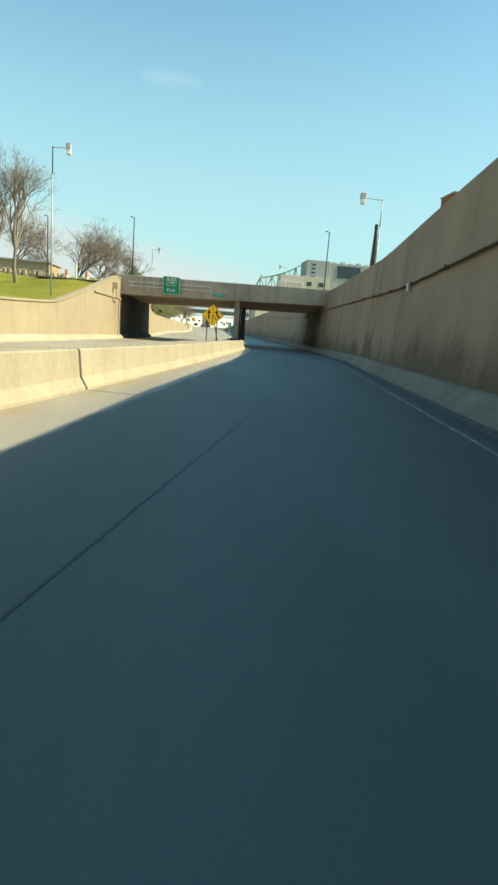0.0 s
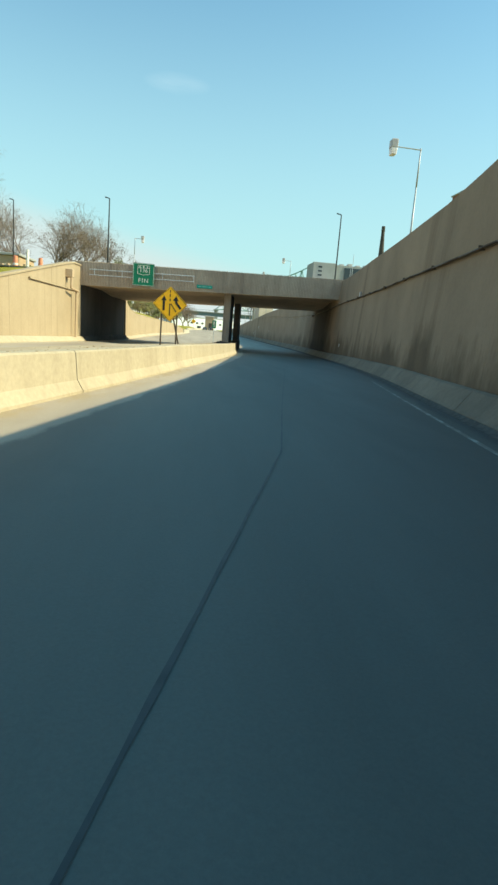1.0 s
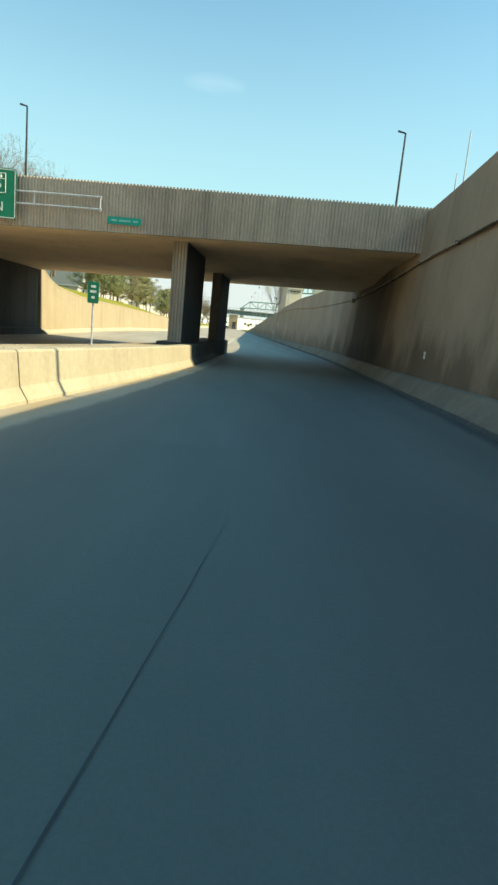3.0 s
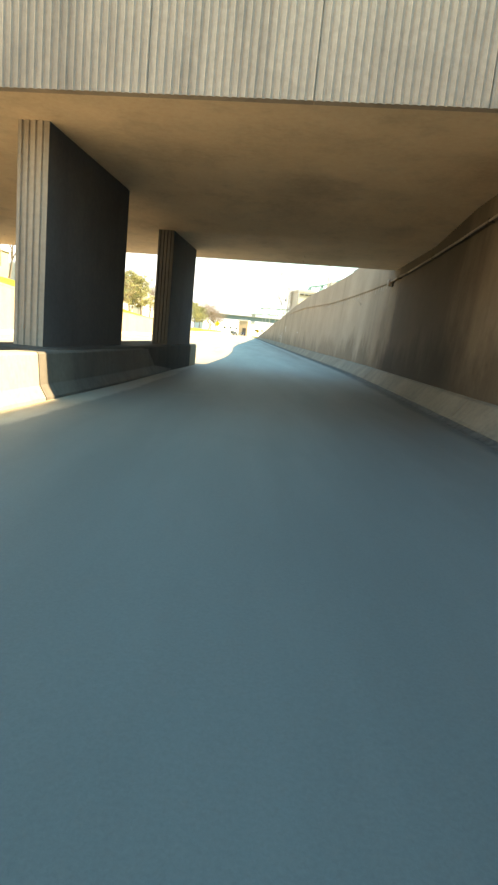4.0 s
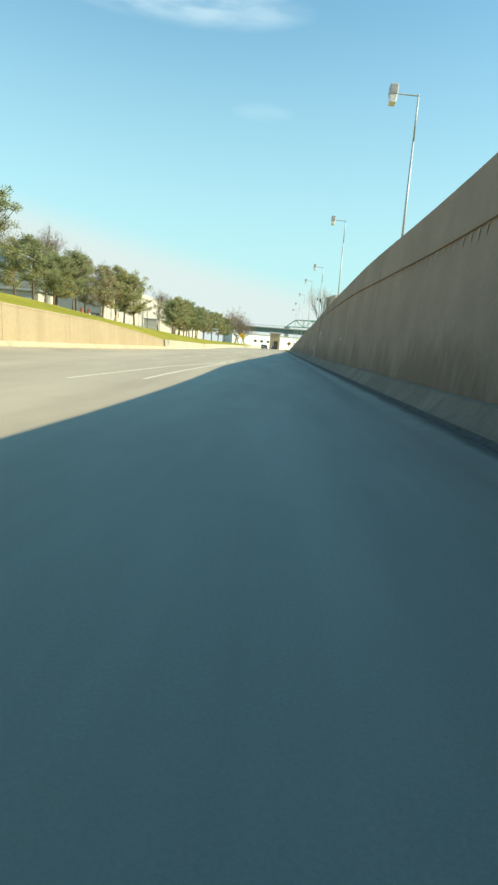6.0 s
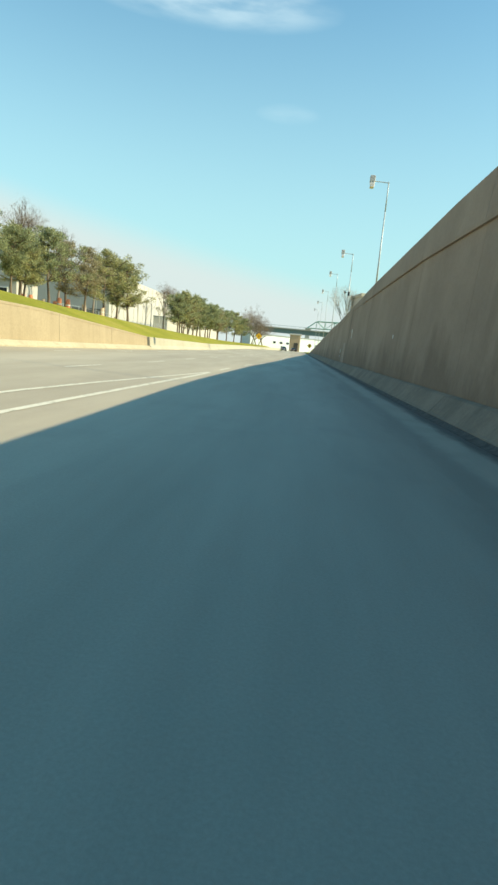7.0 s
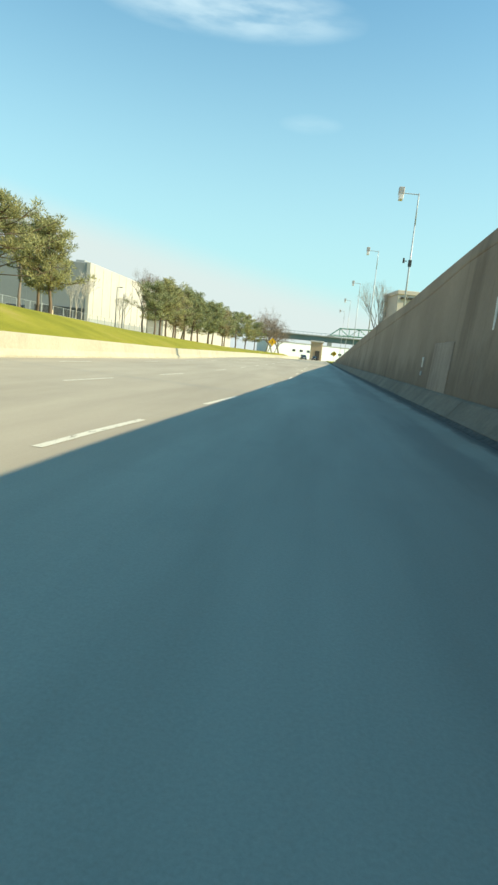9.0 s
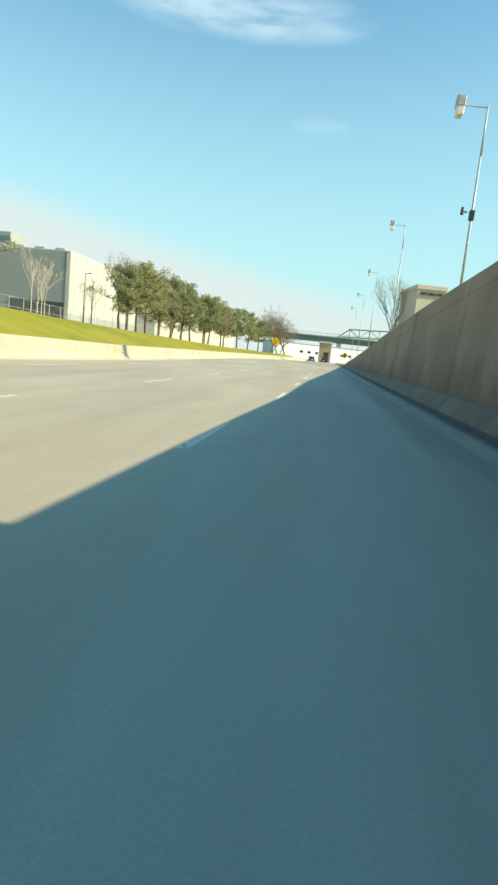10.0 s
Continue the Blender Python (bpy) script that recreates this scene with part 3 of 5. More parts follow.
# ---- right-hand retaining wall, in cast panels ----
def right_wall():
    e = base("wall_right", (mid(0) + 4, 0, 0), "tall brown cast concrete retaining wall, streaked and in shade", "wall", kind="structure")
    cuts = steps(-140, 6.0, 9.7) + [18.4] + steps(28, 205, 9.6)
    for y0, y1 in zip(cuts, cuts[1:]):
        def ring(y):
            m, r = soft_mid(y), level(y)
            h = max(spread(y, LEDGE), 0.75)
            t = max(spread(y, RIGHT_TOP), h + 0.2)
            lip = spread(y, [(62, 0.065), (76, 0.012)])
            return [(m + 3.72, y, r - 0.3), (m + 3.72, y, r + 0.4), (m + 3.98, y, r + h - 0.06), (m + 3.98 - lip, y, r + h - 0.05), (m + 3.977 - lip, y, r + h + 0.03), (m + 4.02, y, r + t - 0.03),
                    (m + 4.05, y, r + t), (m + 4.42, y, r + t), (m + 4.45, y, r - 0.3)]
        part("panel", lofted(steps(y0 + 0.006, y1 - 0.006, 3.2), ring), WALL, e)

        def toe(y):
            m, r = soft_mid(y), level(y)
            return [(m + 3.26, y, r - 0.2), (m + 3.26, y, r + 0.09), (m + 3.31, y, r + 0.13), (m + 3.60, y, r + 0.5), (m + 3.70, y, r + 0.54), (m + 3.70, y, r - 0.2)]
        part("kerb_toe", lofted(steps(y0 + 0.02, y1 - 0.01, 3.2), toe), TOE, e, "paler sloped concrete toe")
    return e


right_wall()


# ---- left-hand retaining walls and low barrier ----
def left_run(name, ya, yb, step, label, toe_h=0.34, cap=0.08):
    e = base(name, (left_x((ya + yb) / 2), (ya + yb) / 2, 0), label, "wall", kind="structure")
    cuts = steps(ya, yb, step)
    for y0, y1 in zip(cuts, cuts[1:]):
        def ring(y):
            x, r = left_x(y), cross(left_x(y), y)
            t = level(y) + spread(y, LEFT_TOP)
            return [(x, y, r - 0.3), (x, y, r + 0.2), (x - 0.07, y, t - 0.13), (x - 0.07 + cap, y, t - 0.12), (x - 0.07 + cap, y, t - 0.02), (x - 0.1 + cap, y, t),
                    (x - 0.4, y, t), (x - 0.42, y, r - 0.3)]
        part("panel", lofted(steps(y0 + 0.012, y1 - 0.012, 2.0), ring), TAN, e)
        if toe_h:
            def toe(y):
                x, r = left_x(y), cross(left_x(y), y)
                return [(x + 0.42, y, r - 0.15), (x + 0.42, y, r + 0.06), (x + 0.14, y, r + toe_h), (x - 0.005, y, r + toe_h + 0.02), (x - 0.005, y, r - 0.15)]
            part("kerb_toe", lofted(steps(y0 + 0.02, y1 - 0.02, 3.0), toe), PALE, e, "pale sloped concrete toe")
    return e


left_run("wall_left", -140, 5.4, 8.0, "sunlit tan concrete retaining wall rising to the bridge")
left_run("wall_left_far", 20.3, 79.0, 7.35, "sunlit tan concrete retaining wall sinking beyond the bridge", 0.26, 0.015)


# a level coping across the wing wall, where its lower part ends
bm = lofted(steps(-7.5, 3.9, 1.9), lambda y: [(left_x(y) - 0.03, y, 3.93 - 0.006 * y), (left_x(y) + 0.07, y, 3.95 - 0.006 * y), (left_x(y) + 0.07, y, 4.03 - 0.006 * y), (left_x(y) - 0.03, y, 4.06 - 0.006 * y)])
tagged(link_mesh("trim", bm, TAN), "tan concrete coping ledge on the wing wall", "ledge", kind="structure")


def low_barrier():
    e = base("concrete_barrier", (left_x(150), 150, 0), "pale concrete traffic barrier along the grass", "barrier", kind="structure")
    cuts = [79.25, 105.7] + steps(114.7, 262, 9.2)
    for y0, y1 in zip(cuts, cuts[1:]):
        def ring(y):
            x, r = left_x(y), cross(left_x(y), y)
            t = level(y) + spread(y, LEFT_TOP)
            return [(x + 0.3, y, r - 0.2), (x + 0.3, y, r + 0.07), (x + 0.1, y, r + 0.3), (x + 0.03, y, t - 0.02), (x, y, t), (x - 0.2, y, t), (x - 0.24, y, r - 0.3)]
        part("barrier_section", lofted(steps(y0 + 0.03, y1 - 0.03, 3.0), ring), NEWPALE, e)


low_barrier()


# ---- median between the two roadways ----
def median():
    e = base("median_barrier", (mid(-30) - 4.3, -30, level(-30)), "sunlit pale concrete median barrier with open joints", "barrier", kind="structure")
    def gap(y):
        return 0.055 if y == -45.5 else 0.018

    cuts = [-140, -120, -108, -97, -86.6, -76, -68, -57, -45.5, -33.5, -22.0, -10.4, 3.5, 17.2]
    for y0, y1 in zip(cuts, cuts[1:]):
        def ring(y):
            m, r = soft_mid(y), level(y)
            return [(m - 3.96, y, r - 0.2), (m - 3.96, y, r + 0.05), (m - 3.98, y, r + 0.08), (m - 4.07, y, r + 0.24), (m - 4.11, y, r + 0.73), (m - 4.14, y, r + 0.76),
                    (m - 4.46, y, r + 0.76), (m - 4.48, y, r - 0.2)]
        # the last section's darker concrete holds the shade cast by the deck
        part("barrier_section", lofted(steps(y0 + gap(y0), y1 - gap(y1), 2.4), ring), PALE if y0 < 3 else SOOT_SHADE, e)
    s = base("median_strip", (mid(-30) - 5, -30, level(-30)), "raised gritty concrete median strip", "median", kind="structure")
    rnd = random.Random(5)

    def ring(y):
        m, r = soft_mid(y), level(y)
        w = spread(y, [(-140, 2.0), (-40, 2.0), (5, 1.9), (17, 1.4)])
        return [(m - 4.47, y, r - 0.2), (m - 4.47, y, r + 0.66 + rnd.uniform(-0.02, 0.03)), (m - 4.5 - w / 2, y, r + 0.63 + rnd.uniform(-0.03, 0.03)),
                (m - 4.45 - w, y, r + 0.62), (m - 4.3 - w, y, r - 0.2)]
    part("fill", lofted(steps(-140, 17.1, 1.6), ring), MEDIAN, s)
    # loose grit and clods along the top
    bm = bmesh.new()
    for _ in range(420):
        y = rnd.uniform(-58, 2)
        u = rnd.choice((-4.3, -4.35, -6.0, -5.8)) + rnd.uniform(-0.12, 0.12)
        sz = rnd.uniform(0.008, 0.026)
        z = 0.76 if u > -4.5 else 0.63
        bmesh.ops.create_icosphere(bm, subdivisions=1, radius=sz, matrix=Matrix.Translation((soft_mid(y) + u, y, level(y) + z)) @ Matrix.Diagonal((1.6, 1.6, 0.6, 1)))
    g = link_mesh("grit", bm, MEDIAN)
    tagged(g, "loose grit and clods on the median", "grit", kind="stuff")


median()

# ---- the overpass ----
BRIDGE = Matrix.Translation((-1.2, 3.2, 0)) @ Matrix.Rotation(radians(-6.4), 4, "Z")


def on_bridge(bm):
    bmesh.ops.transform(bm, matrix=BRIDGE, verts=bm.verts)
    return bm


def soffit_z(a, b):
    return 4.86 + 0.02 * a + spread(b, [(0, 0), (6, -0.05), (9.6, -0.4), (13.4, -0.45), (15.2, -0.49)])


def top_z(a):
    return 6.42 + 0.005 * (a - 4)


def overpass():
    e = base("overpass", BRIDGE.translation, "grey-brown concrete road bridge with ribbed fascia", "bridge", kind="structure")
    # deck slab
    bm = lofted(steps(-17.3, 5.6, 2.5), lambda a: [(a, 0.16, soffit_z(a, 0) - 0.02)] + [(a, b, soffit_z(a, b)) for b in (0.5, 4, 6, 7.8, 9.6, 11.5, 13.4, 15.19)] + [(a, 15.19, 5.5), (a, 0.16, 5.5)])
    part("deck_slab", on_bridge(bm), SOFFIT, e, "brown-stained concrete soffit")
    # ribbed fascia panels, front and back
    for b0, sgn, drop in ((0.0, -1, -0.05), (15.35, 1, 0.015)):
        cuts = [-17.35 + 2.45 * k for k in range(10)] + [5.6]
        for a0, a1 in zip(cuts, cuts[1:]):
            bm = bmesh.new()
            prof = []
            n_ = round((a1 - a0 - 0.01) / 0.125)
            w = (a1 - a0 - 0.01) / n_
            for i in range(n_):
                a = a0 + 0.005 + i * w
                for da, db in ((0.0, 0.0), (0.2, 0.0), (0.38, 0.02), (0.82, 0.02)):
                    prof.append((a + da * w, db))
            prof.append((a1 - 0.005, 0.0))
            lo = [bm.verts.new((a, b0 + sgn * db, soffit_z(a, max(0, b0)) + drop)) for a, db in prof]
            hi = [bm.verts.new((a, b0 + sgn * db, top_z(a) - 0.03 + 0.06 * (db > 0))) for a, db in prof]
            bl = [bm.verts.new((a, b0 - sgn * 0.15, soffit_z(a, max(0, b0)) + drop)) for a, db in prof]
            bh = [bm.verts.new((a, b0 - sgn * 0.15, top_z(a) - 0.03 + 0.06 * (db > 0))) for a, db in prof]
            for i in range(len(prof) - 1):
                bm.faces.new((lo[i], lo[i + 1], hi[i + 1], hi[i]))
                bm.faces.new((bl[i], bh[i], bh[i + 1], bl[i + 1]))
                bm.faces.new((hi[i], hi[i + 1], bh[i + 1], bh[i]))
                bm.faces.new((lo[i], bl[i], bl[i + 1], lo[i + 1]))
            bm.faces.new((lo[0], hi[0], bh[0], bl[0]))
            bm.faces.new((lo[-1], bl[-1], bh[-1], hi[-1]))
            part("fascia_panel", on_bridge(bm), DECK, e)
    # parapet walls behind the fascia panels
    for b0, b1 in ((0.16, 0.4), (14.95, 15.19)):
        bm = lofted(steps(-17.3, 5.6, 2.5), lambda a: [(a, b0, 5.5), (a, b1, 5.5), (a, b1, top_z(a) - 0.05), (a, b0, top_z(a) - 0.05)])
        part("parapet", on_bridge(bm), DECK, e)
    # abutment walls; their near-black colour carries soot and the deck's deep shade
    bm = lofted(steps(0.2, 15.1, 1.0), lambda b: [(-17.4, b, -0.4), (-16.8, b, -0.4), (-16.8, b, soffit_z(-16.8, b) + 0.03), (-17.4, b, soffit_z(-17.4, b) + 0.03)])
    part("abutment", on_bridge(bm), NEARBLACK, e, "near-black concrete abutment wall")
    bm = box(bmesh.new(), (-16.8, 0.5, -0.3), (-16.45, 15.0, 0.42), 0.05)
    part("abutment_kerb", on_bridge(bm), NEARBLACK, e)
    # two wall piers on the median
    for a0, wd, b0, b1, face in ((-5.36, 0.56, 1.45, 6.2, PIERC), (-4.9, 0.5, 9.62, 13.4, SOOT_SHADE)):
        a1 = a0 + wd
        zt = soffit_z(a0, b0) + 0.1
        bm = bmesh.new()
        prof = [(a0, b0 + 0.06)]
        for i in range(4):
            u0 = a0 + (wd - 0.06) * i / 4
            prof += [(u0 + 0.015, b0), (u0 + 0.075, b0), (u0 + 0.092, b0 + 0.035), (u0 + 0.118, b0 + 0.035)]
        prof += [(a1, b0 + 0.05), (a1, b1), (a0, b1)]
        lo = [bm.verts.new((a, b, 0.5)) for a, b in prof]
        hi = [bm.verts.new((a, b, zt)) for a, b in prof]
        for i in range(len(prof)):
            j = (i + 1) % len(prof)
            f = bm.faces.new((lo[i], lo[j], hi[j], hi[i]))
            # side and back faces take a darker concrete than the fluted front
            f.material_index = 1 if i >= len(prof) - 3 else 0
        bm.faces.new(hi)
        bm.faces.new(list(reversed(lo)))
        ob = part("pier", on_bridge(bm), (face, PIERSIDE), e, "grey concrete pier, fluted end, dark sides")
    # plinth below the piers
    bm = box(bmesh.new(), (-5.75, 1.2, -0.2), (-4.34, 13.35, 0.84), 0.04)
    part("plinth", on_bridge(bm), NEARBLACK, e, "low dark concrete plinth")
    bm = box(bmesh.new(), (-5.75, 13.36, -0.2), (-4.34, 14.6, 0.83), 0.05)
    part("plinth_end", on_bridge(bm), PALE, e, "paler tan end of the plinth")
    # open construction joints across the soffit
    bm = bmesh.new()
    for a, b0, b1 in ((-11.5, 12.2, 13.3), (-5.9, 13.6, 15.1), (-0.35, 12.9, 13.7), (-0.42, 14.2, 15.1)):
        zz = [soffit_z(a, b) for b in (b0, b1)]
        q = [bm.verts.new(p) for p in ((a - 0.004, b0, zz[0] - 0.004), (a + 0.004, b0, zz[0] - 0.004), (a + 0.004, b1, zz[1] - 0.004), (a - 0.004, b1, zz[1] - 0.004))]
        bm.faces.new(q)
    part("soffit_joint", on_bridge(bm), NEARBLACK, e, "dark open joint")
    return e


overpass()

# road on the bridge
bm = on_bridge(box(bmesh.new(), (-26, 0.6, 5.51), (60, 14.9, 5.62)))
tagged(link_mesh("bridge_road", bm, ROAD), "asphalt street crossing on the bridge", "road", kind="structure")


# ---- lamp posts ----
def lamp_post(x, y, z0, top, arm, head_w=0.36, head_h=0.84, box_at=None, dark=False, label="grey steel highway lamp post with a boxy head"):
    """A tapered pole with a flat arm that reaches arm metres along x, and a tall box-shaped lamp head."""
    e = base("street_lamp", (x, y, z0), label, "street lamp", "lamps along the road")
    s = 1 if arm > 0 else -1
    bm = rod(bmesh.new(), (x, y, z0), (x, y, z0 + 0.25), 0.16, 0.16, 10)
    part("base_flange", bm, STEEL, e)
    bm = rod(bmesh.new(), (x, y, z0 + 0.2), (x, y, top - 1.9), 0.07, 0.044, 10)
    part("pole", bm, STEEL, e, smooth=True)
    bm = rod(bmesh.new(), (x, y, top - 1.95), (x, y, top + 0.08), 0.045, 0.038, 10)
    part("pole_top", bm, DARKSTEEL if dark else STEEL, e, "darker upper pole section" if dark else "", smooth=True)
    bm = bmesh.new()
    rod(bm, (x - s * 0.05, y, top), (x + arm - s * 0.2, y, top + 0.04), 0.035, 0.03, 8)
    part("arm", bm, STEEL, e)
    hx = x + arm
    bm = bmesh.new()
    box(bm, (hx - head_w / 2, y - 0.26, top - head_h * 0.08), (hx + head_w / 2, y + 0.26, top + head_h * 0.45), 0.03)
    head = part("lamp_head", bm, LAMPGREY, e, "pale grey box-shaped lamp head")
    bm = box(bmesh.new(), (hx - head_w / 2 + 0.015, y - 0.245, top - head_h * 0.5), (hx + head_w / 2 - 0.015, y + 0.245, top - head_h * 0.08 + 0.02), 0.03)
    for v in bm.verts:
        if v.co.z < top - head_h * 0.3:
            v.co.x = hx + (v.co.x - hx) * 0.86
    part("lens", bm, LENS, head, "white lamp lens catching the sun")
    if box_at:
        bm = box(bmesh.new(), (x - 0.11, y - 0.11, box_at - 0.24), (x + 0.11, y + 0.11, box_at + 0.2), 0.03)
        part("equipment_box", bm, DARKSTEEL, e, "dark camera and radio boxes")
        bm = rod(bmesh.new(), (x - 0.2, y, box_at + 0.1), (x - 0.45, y, box_at + 0.12), 0.03)
        rod(bm, (x - 0.42, y, box_at - 0.02), (x - 0.42, y, box_at + 0.3), 0.075, 0.06, 8)
        part("camera_dome", bm, DARKSTEEL, e)
    return e


for y, top, zb, bx in ((-10.5, 12.43, 5.6, None), (49.4, 12.9, 4.7, None), (78.5, 13.37, 4.3, None), (104, 12.41, 3.3, 8.04), (132, 13.6, 2.6, None), (161, 13.6, 1.8, None), (190, 13.6, 1.0, None), (219, 13.6, 0.2, None)):
    x = mid(y) + (6.0 if y < 0 else 5.35)
    lamp_post(x, y, zb, top, -1.55 if y < 0 else -1.15, box_at=bx)
lamp_post(-22.0, -7.0, 2.85, 14.5, 1.2, dark=True)
lamp_post(-17.05, 35.2, 4.2, 12.3, 0.98)


def thin_pole(x, y, z0, top, lean=0.0, label="slim dark steel street lamp pole on the bridge street"):
    e = base("lamp_pole", (x, y, z0), label, "street lamp")
    part("pole", rod(bmesh.new(), (x, y, z0), (x + lean, y, top), 0.1, 0.06, 8), DARKSTEEL, e)
    part("bracket", rod(bmesh.new(), (x + lean, y, top), (x + lean - 0.5, y + 0.1, top + 0.12), 0.05, 0.07, 6), DARKSTEEL, e)
    return e


thin_pole(6.5, 22.3, 5.2, 15.1)
thin_pole(-18.9, 25.3, 5.4, 15.0)
thin_pole(-32.5, 36.5, 5.2, 15.8)


def wall_mast(x, y, z0, top):
    e = base("wall_mast", (x, y, z0), "thin grey metal rod standing on the wall top", "mast", "rods on the wall")
    part("rod", rod(bmesh.new(), (x, y, z0), (x, y, top), 0.022, 0.016, 6), STEEL, e)
    part("foot", box(bmesh.new(), (x - 0.06, y - 0.06, z0 - 0.01), (x + 0.06, y + 0.06, z0 + 0.03), 0.008), STEEL, e)


for y, top in ((-0.43, 8.0), (0.51, 7.05)):
    wall_mast(soft_mid(y) + 4.24, y, level(y) + spread(y, RIGHT_TOP), top)


# ---- signs ----
def lettering(name, words, size, at, mat, parent, spacing=1.0):
    cu = bpy.data.curves.new(name, "FONT")
    cu.body, cu.size, cu.align_x, cu.align_y, cu.extrude, cu.space_character = words, size, "CENTER", "CENTER", 0.004, spacing
    cu.resolution_u = 3
    tmp = new("tmp", cu)
    bpy.context.view_layer.update()
    me = bpy.data.meshes.new_from_object(tmp.evaluated_get(bpy.context.evaluated_depsgraph_get()))
    bpy.data.objects.remove(tmp)
    me.transform(Matrix.Translation(at) @ Matrix.Rotation(radians(90), 4, "X"))
    me.materials.append(mat)
    ob = new(name, me)
    ob.parent = parent
    ob.matrix_parent_inverse = Matrix.Translation(-parent.location)
    return ob


def rounded_plate(bm, cx, y, cz, w, h, r, thick=0.02, seg=4):
    pts = []
    for sx, sz, a0 in ((1, 1, 0), (-1, 1, 90), (-1, -1, 180), (1, -1, 270)):
        for i in range(seg + 1):
            a = radians(a0 + 90 * i / seg)
            pts.append((cx + sx * (w / 2 - r) + r * math.cos(a), cz + sz * (h / 2 - r) + r * math.sin(a)))
    f = [bm.verts.new((x, y, z)) for x, z in pts]
    b = [bm.verts.new((x, y + thick, z)) for x, z in pts]
    bm.faces.new(f)
    bm.faces.new(list(reversed(b)))
    for i in range(len(f)):
        j = (i + 1) % len(f)
        bm.faces.new((f[i], b[i], b[j], f[j]))
    return bm


def route_sign():
    cx, y, cz, w, h = -12.9, 4.1, 5.62, 1.68, 1.74
    e = base("route_end_sign", (cx, y, cz - h / 2), "green route sign with white shield and lettering", "road sign")
    part("plate", rounded_plate(bmesh.new(), cx, y, cz, w, h, 0.1), GREEN, e)
    bm = bmesh.new()
    for lo, hi in (((cx - w / 2 + 0.06, y - 0.006, cz + h / 2 - 0.055), (cx + w / 2 - 0.06, y, cz + h / 2 - 0.03)), ((cx - w / 2 + 0.06, y - 0.006, cz - h / 2 + 0.03), (cx + w / 2 - 0.06, y, cz - h / 2 + 0.055)),
                   ((cx - w / 2 + 0.03, y - 0.006, cz - h / 2 + 0.06), (cx - w / 2 + 0.055, y, cz + h / 2 - 0.06)), ((cx + w / 2 - 0.055, y - 0.006, cz - h / 2 + 0.06), (cx + w / 2 - 0.03, y, cz + h / 2 - 0.06))):
        box(bm, lo, hi)
    part("border", bm, WHITEP, e, "thin white border")
    # shield outline of white bars on green
    bm = bmesh.new()
    sx, sz = 0.46, cz + 0.33
    pts = [(-sx, 0.36), (sx, 0.36), (sx, -0.3), (0.12, -0.33), (0, -0.4), (-0.12, -0.33), (-sx, -0.3), (-sx, 0.36)]
    for (ax, az), (bx, bz) in zip(pts, pts[1:]):
        rod(bm, (cx + ax, y - 0.004, sz + az), (cx + bx, y - 0.004, sz + bz), 0.014, seg=6)
    rod(bm, (cx - sx, y - 0.004, sz + 0.17), (cx + sx, y - 0.004, sz + 0.17), 0.012, seg=6)
    part("shield", bm, WHITEP, e, "white shield outline")
    for d in (-0.3, 0, 0.3):
        bm = rod(bmesh.new(), (cx + d, y - 0.004, sz + 0.2), (cx + d, y - 0.004, sz + 0.33), 0.03, 0.012, 5)
        rod(bm, (cx + d - 0.06, y - 0.004, sz + 0.25), (cx + d + 0.06, y - 0.004, sz + 0.25), 0.014, seg=5)
        part("emblem", bm, WHITEP, e)
    lettering("number", "136", 0.42, (cx, y - 0.005, sz - 0.03), WHITEP, e, 1.05)
    lettering("word", "FIN", 0.46, (cx, y - 0.005, cz - 0.47), WHITEP, e, 1.25)
    # carrying rails, bolted to the fascia
    r = base("sign_rail", (cx, y + 0.1, 5.3), "pale galvanised double rail bolted to the bridge", "rail")
    for z in (5.78, 5.36):
        bm = bmesh.new()
        a, b = Vector((-17.2, 4.72, z - 0.05)), Vector((-8.9, 3.82, z + 0.02))
        rod(bm, a, b, 0.035, seg=8)
        part("rail", bm, STEEL, r)
    for x in (-16.8, -14.6, -11.4, -8.95):
        yy = 4.72 - (x + 17.2) * 0.108
        bm = rod(bmesh.new(), (x, yy, 5.3), (x, yy, 5.83), 0.03, seg=6)
        rod(bm, (x, yy, 5.78), (x, yy + 0.28, 5.78), 0.02, seg=6)
        rod(bm, (x, yy, 5.36), (x, yy + 0.28, 5.36), 0.02, seg=6)
        part("bracket", bm, STEEL, r)


route_sign()


def street_name_sign():
    e = base("street_name_sign", (-8.2, 3.85, 5.0), "small green street name plate on the bridge fascia", "road sign")
    m = Matrix.Translation((-8.05, 3.78, 5.06)) @ Matrix.Rotation(radians(-6.4), 4, "Z")
    bm = rounded_plate(bmesh.new(), 0, 0, 0, 1.25, 0.26, 0.05)
    bmesh.ops.transform(bm, matrix=m, verts=bm.verts)
    part("plate", bm, TEALSIGN, e)
    for a, w in ((-0.38, 0.2), (0.02, 0.45), (0.42, 0.18)):
        part("lettering_bar", box(bmesh.new(), (a - w / 2, -0.006, -0.03), (a + w / 2, 0.0, 0.03), 0, m), PALETEAL, e)


street_name_sign()


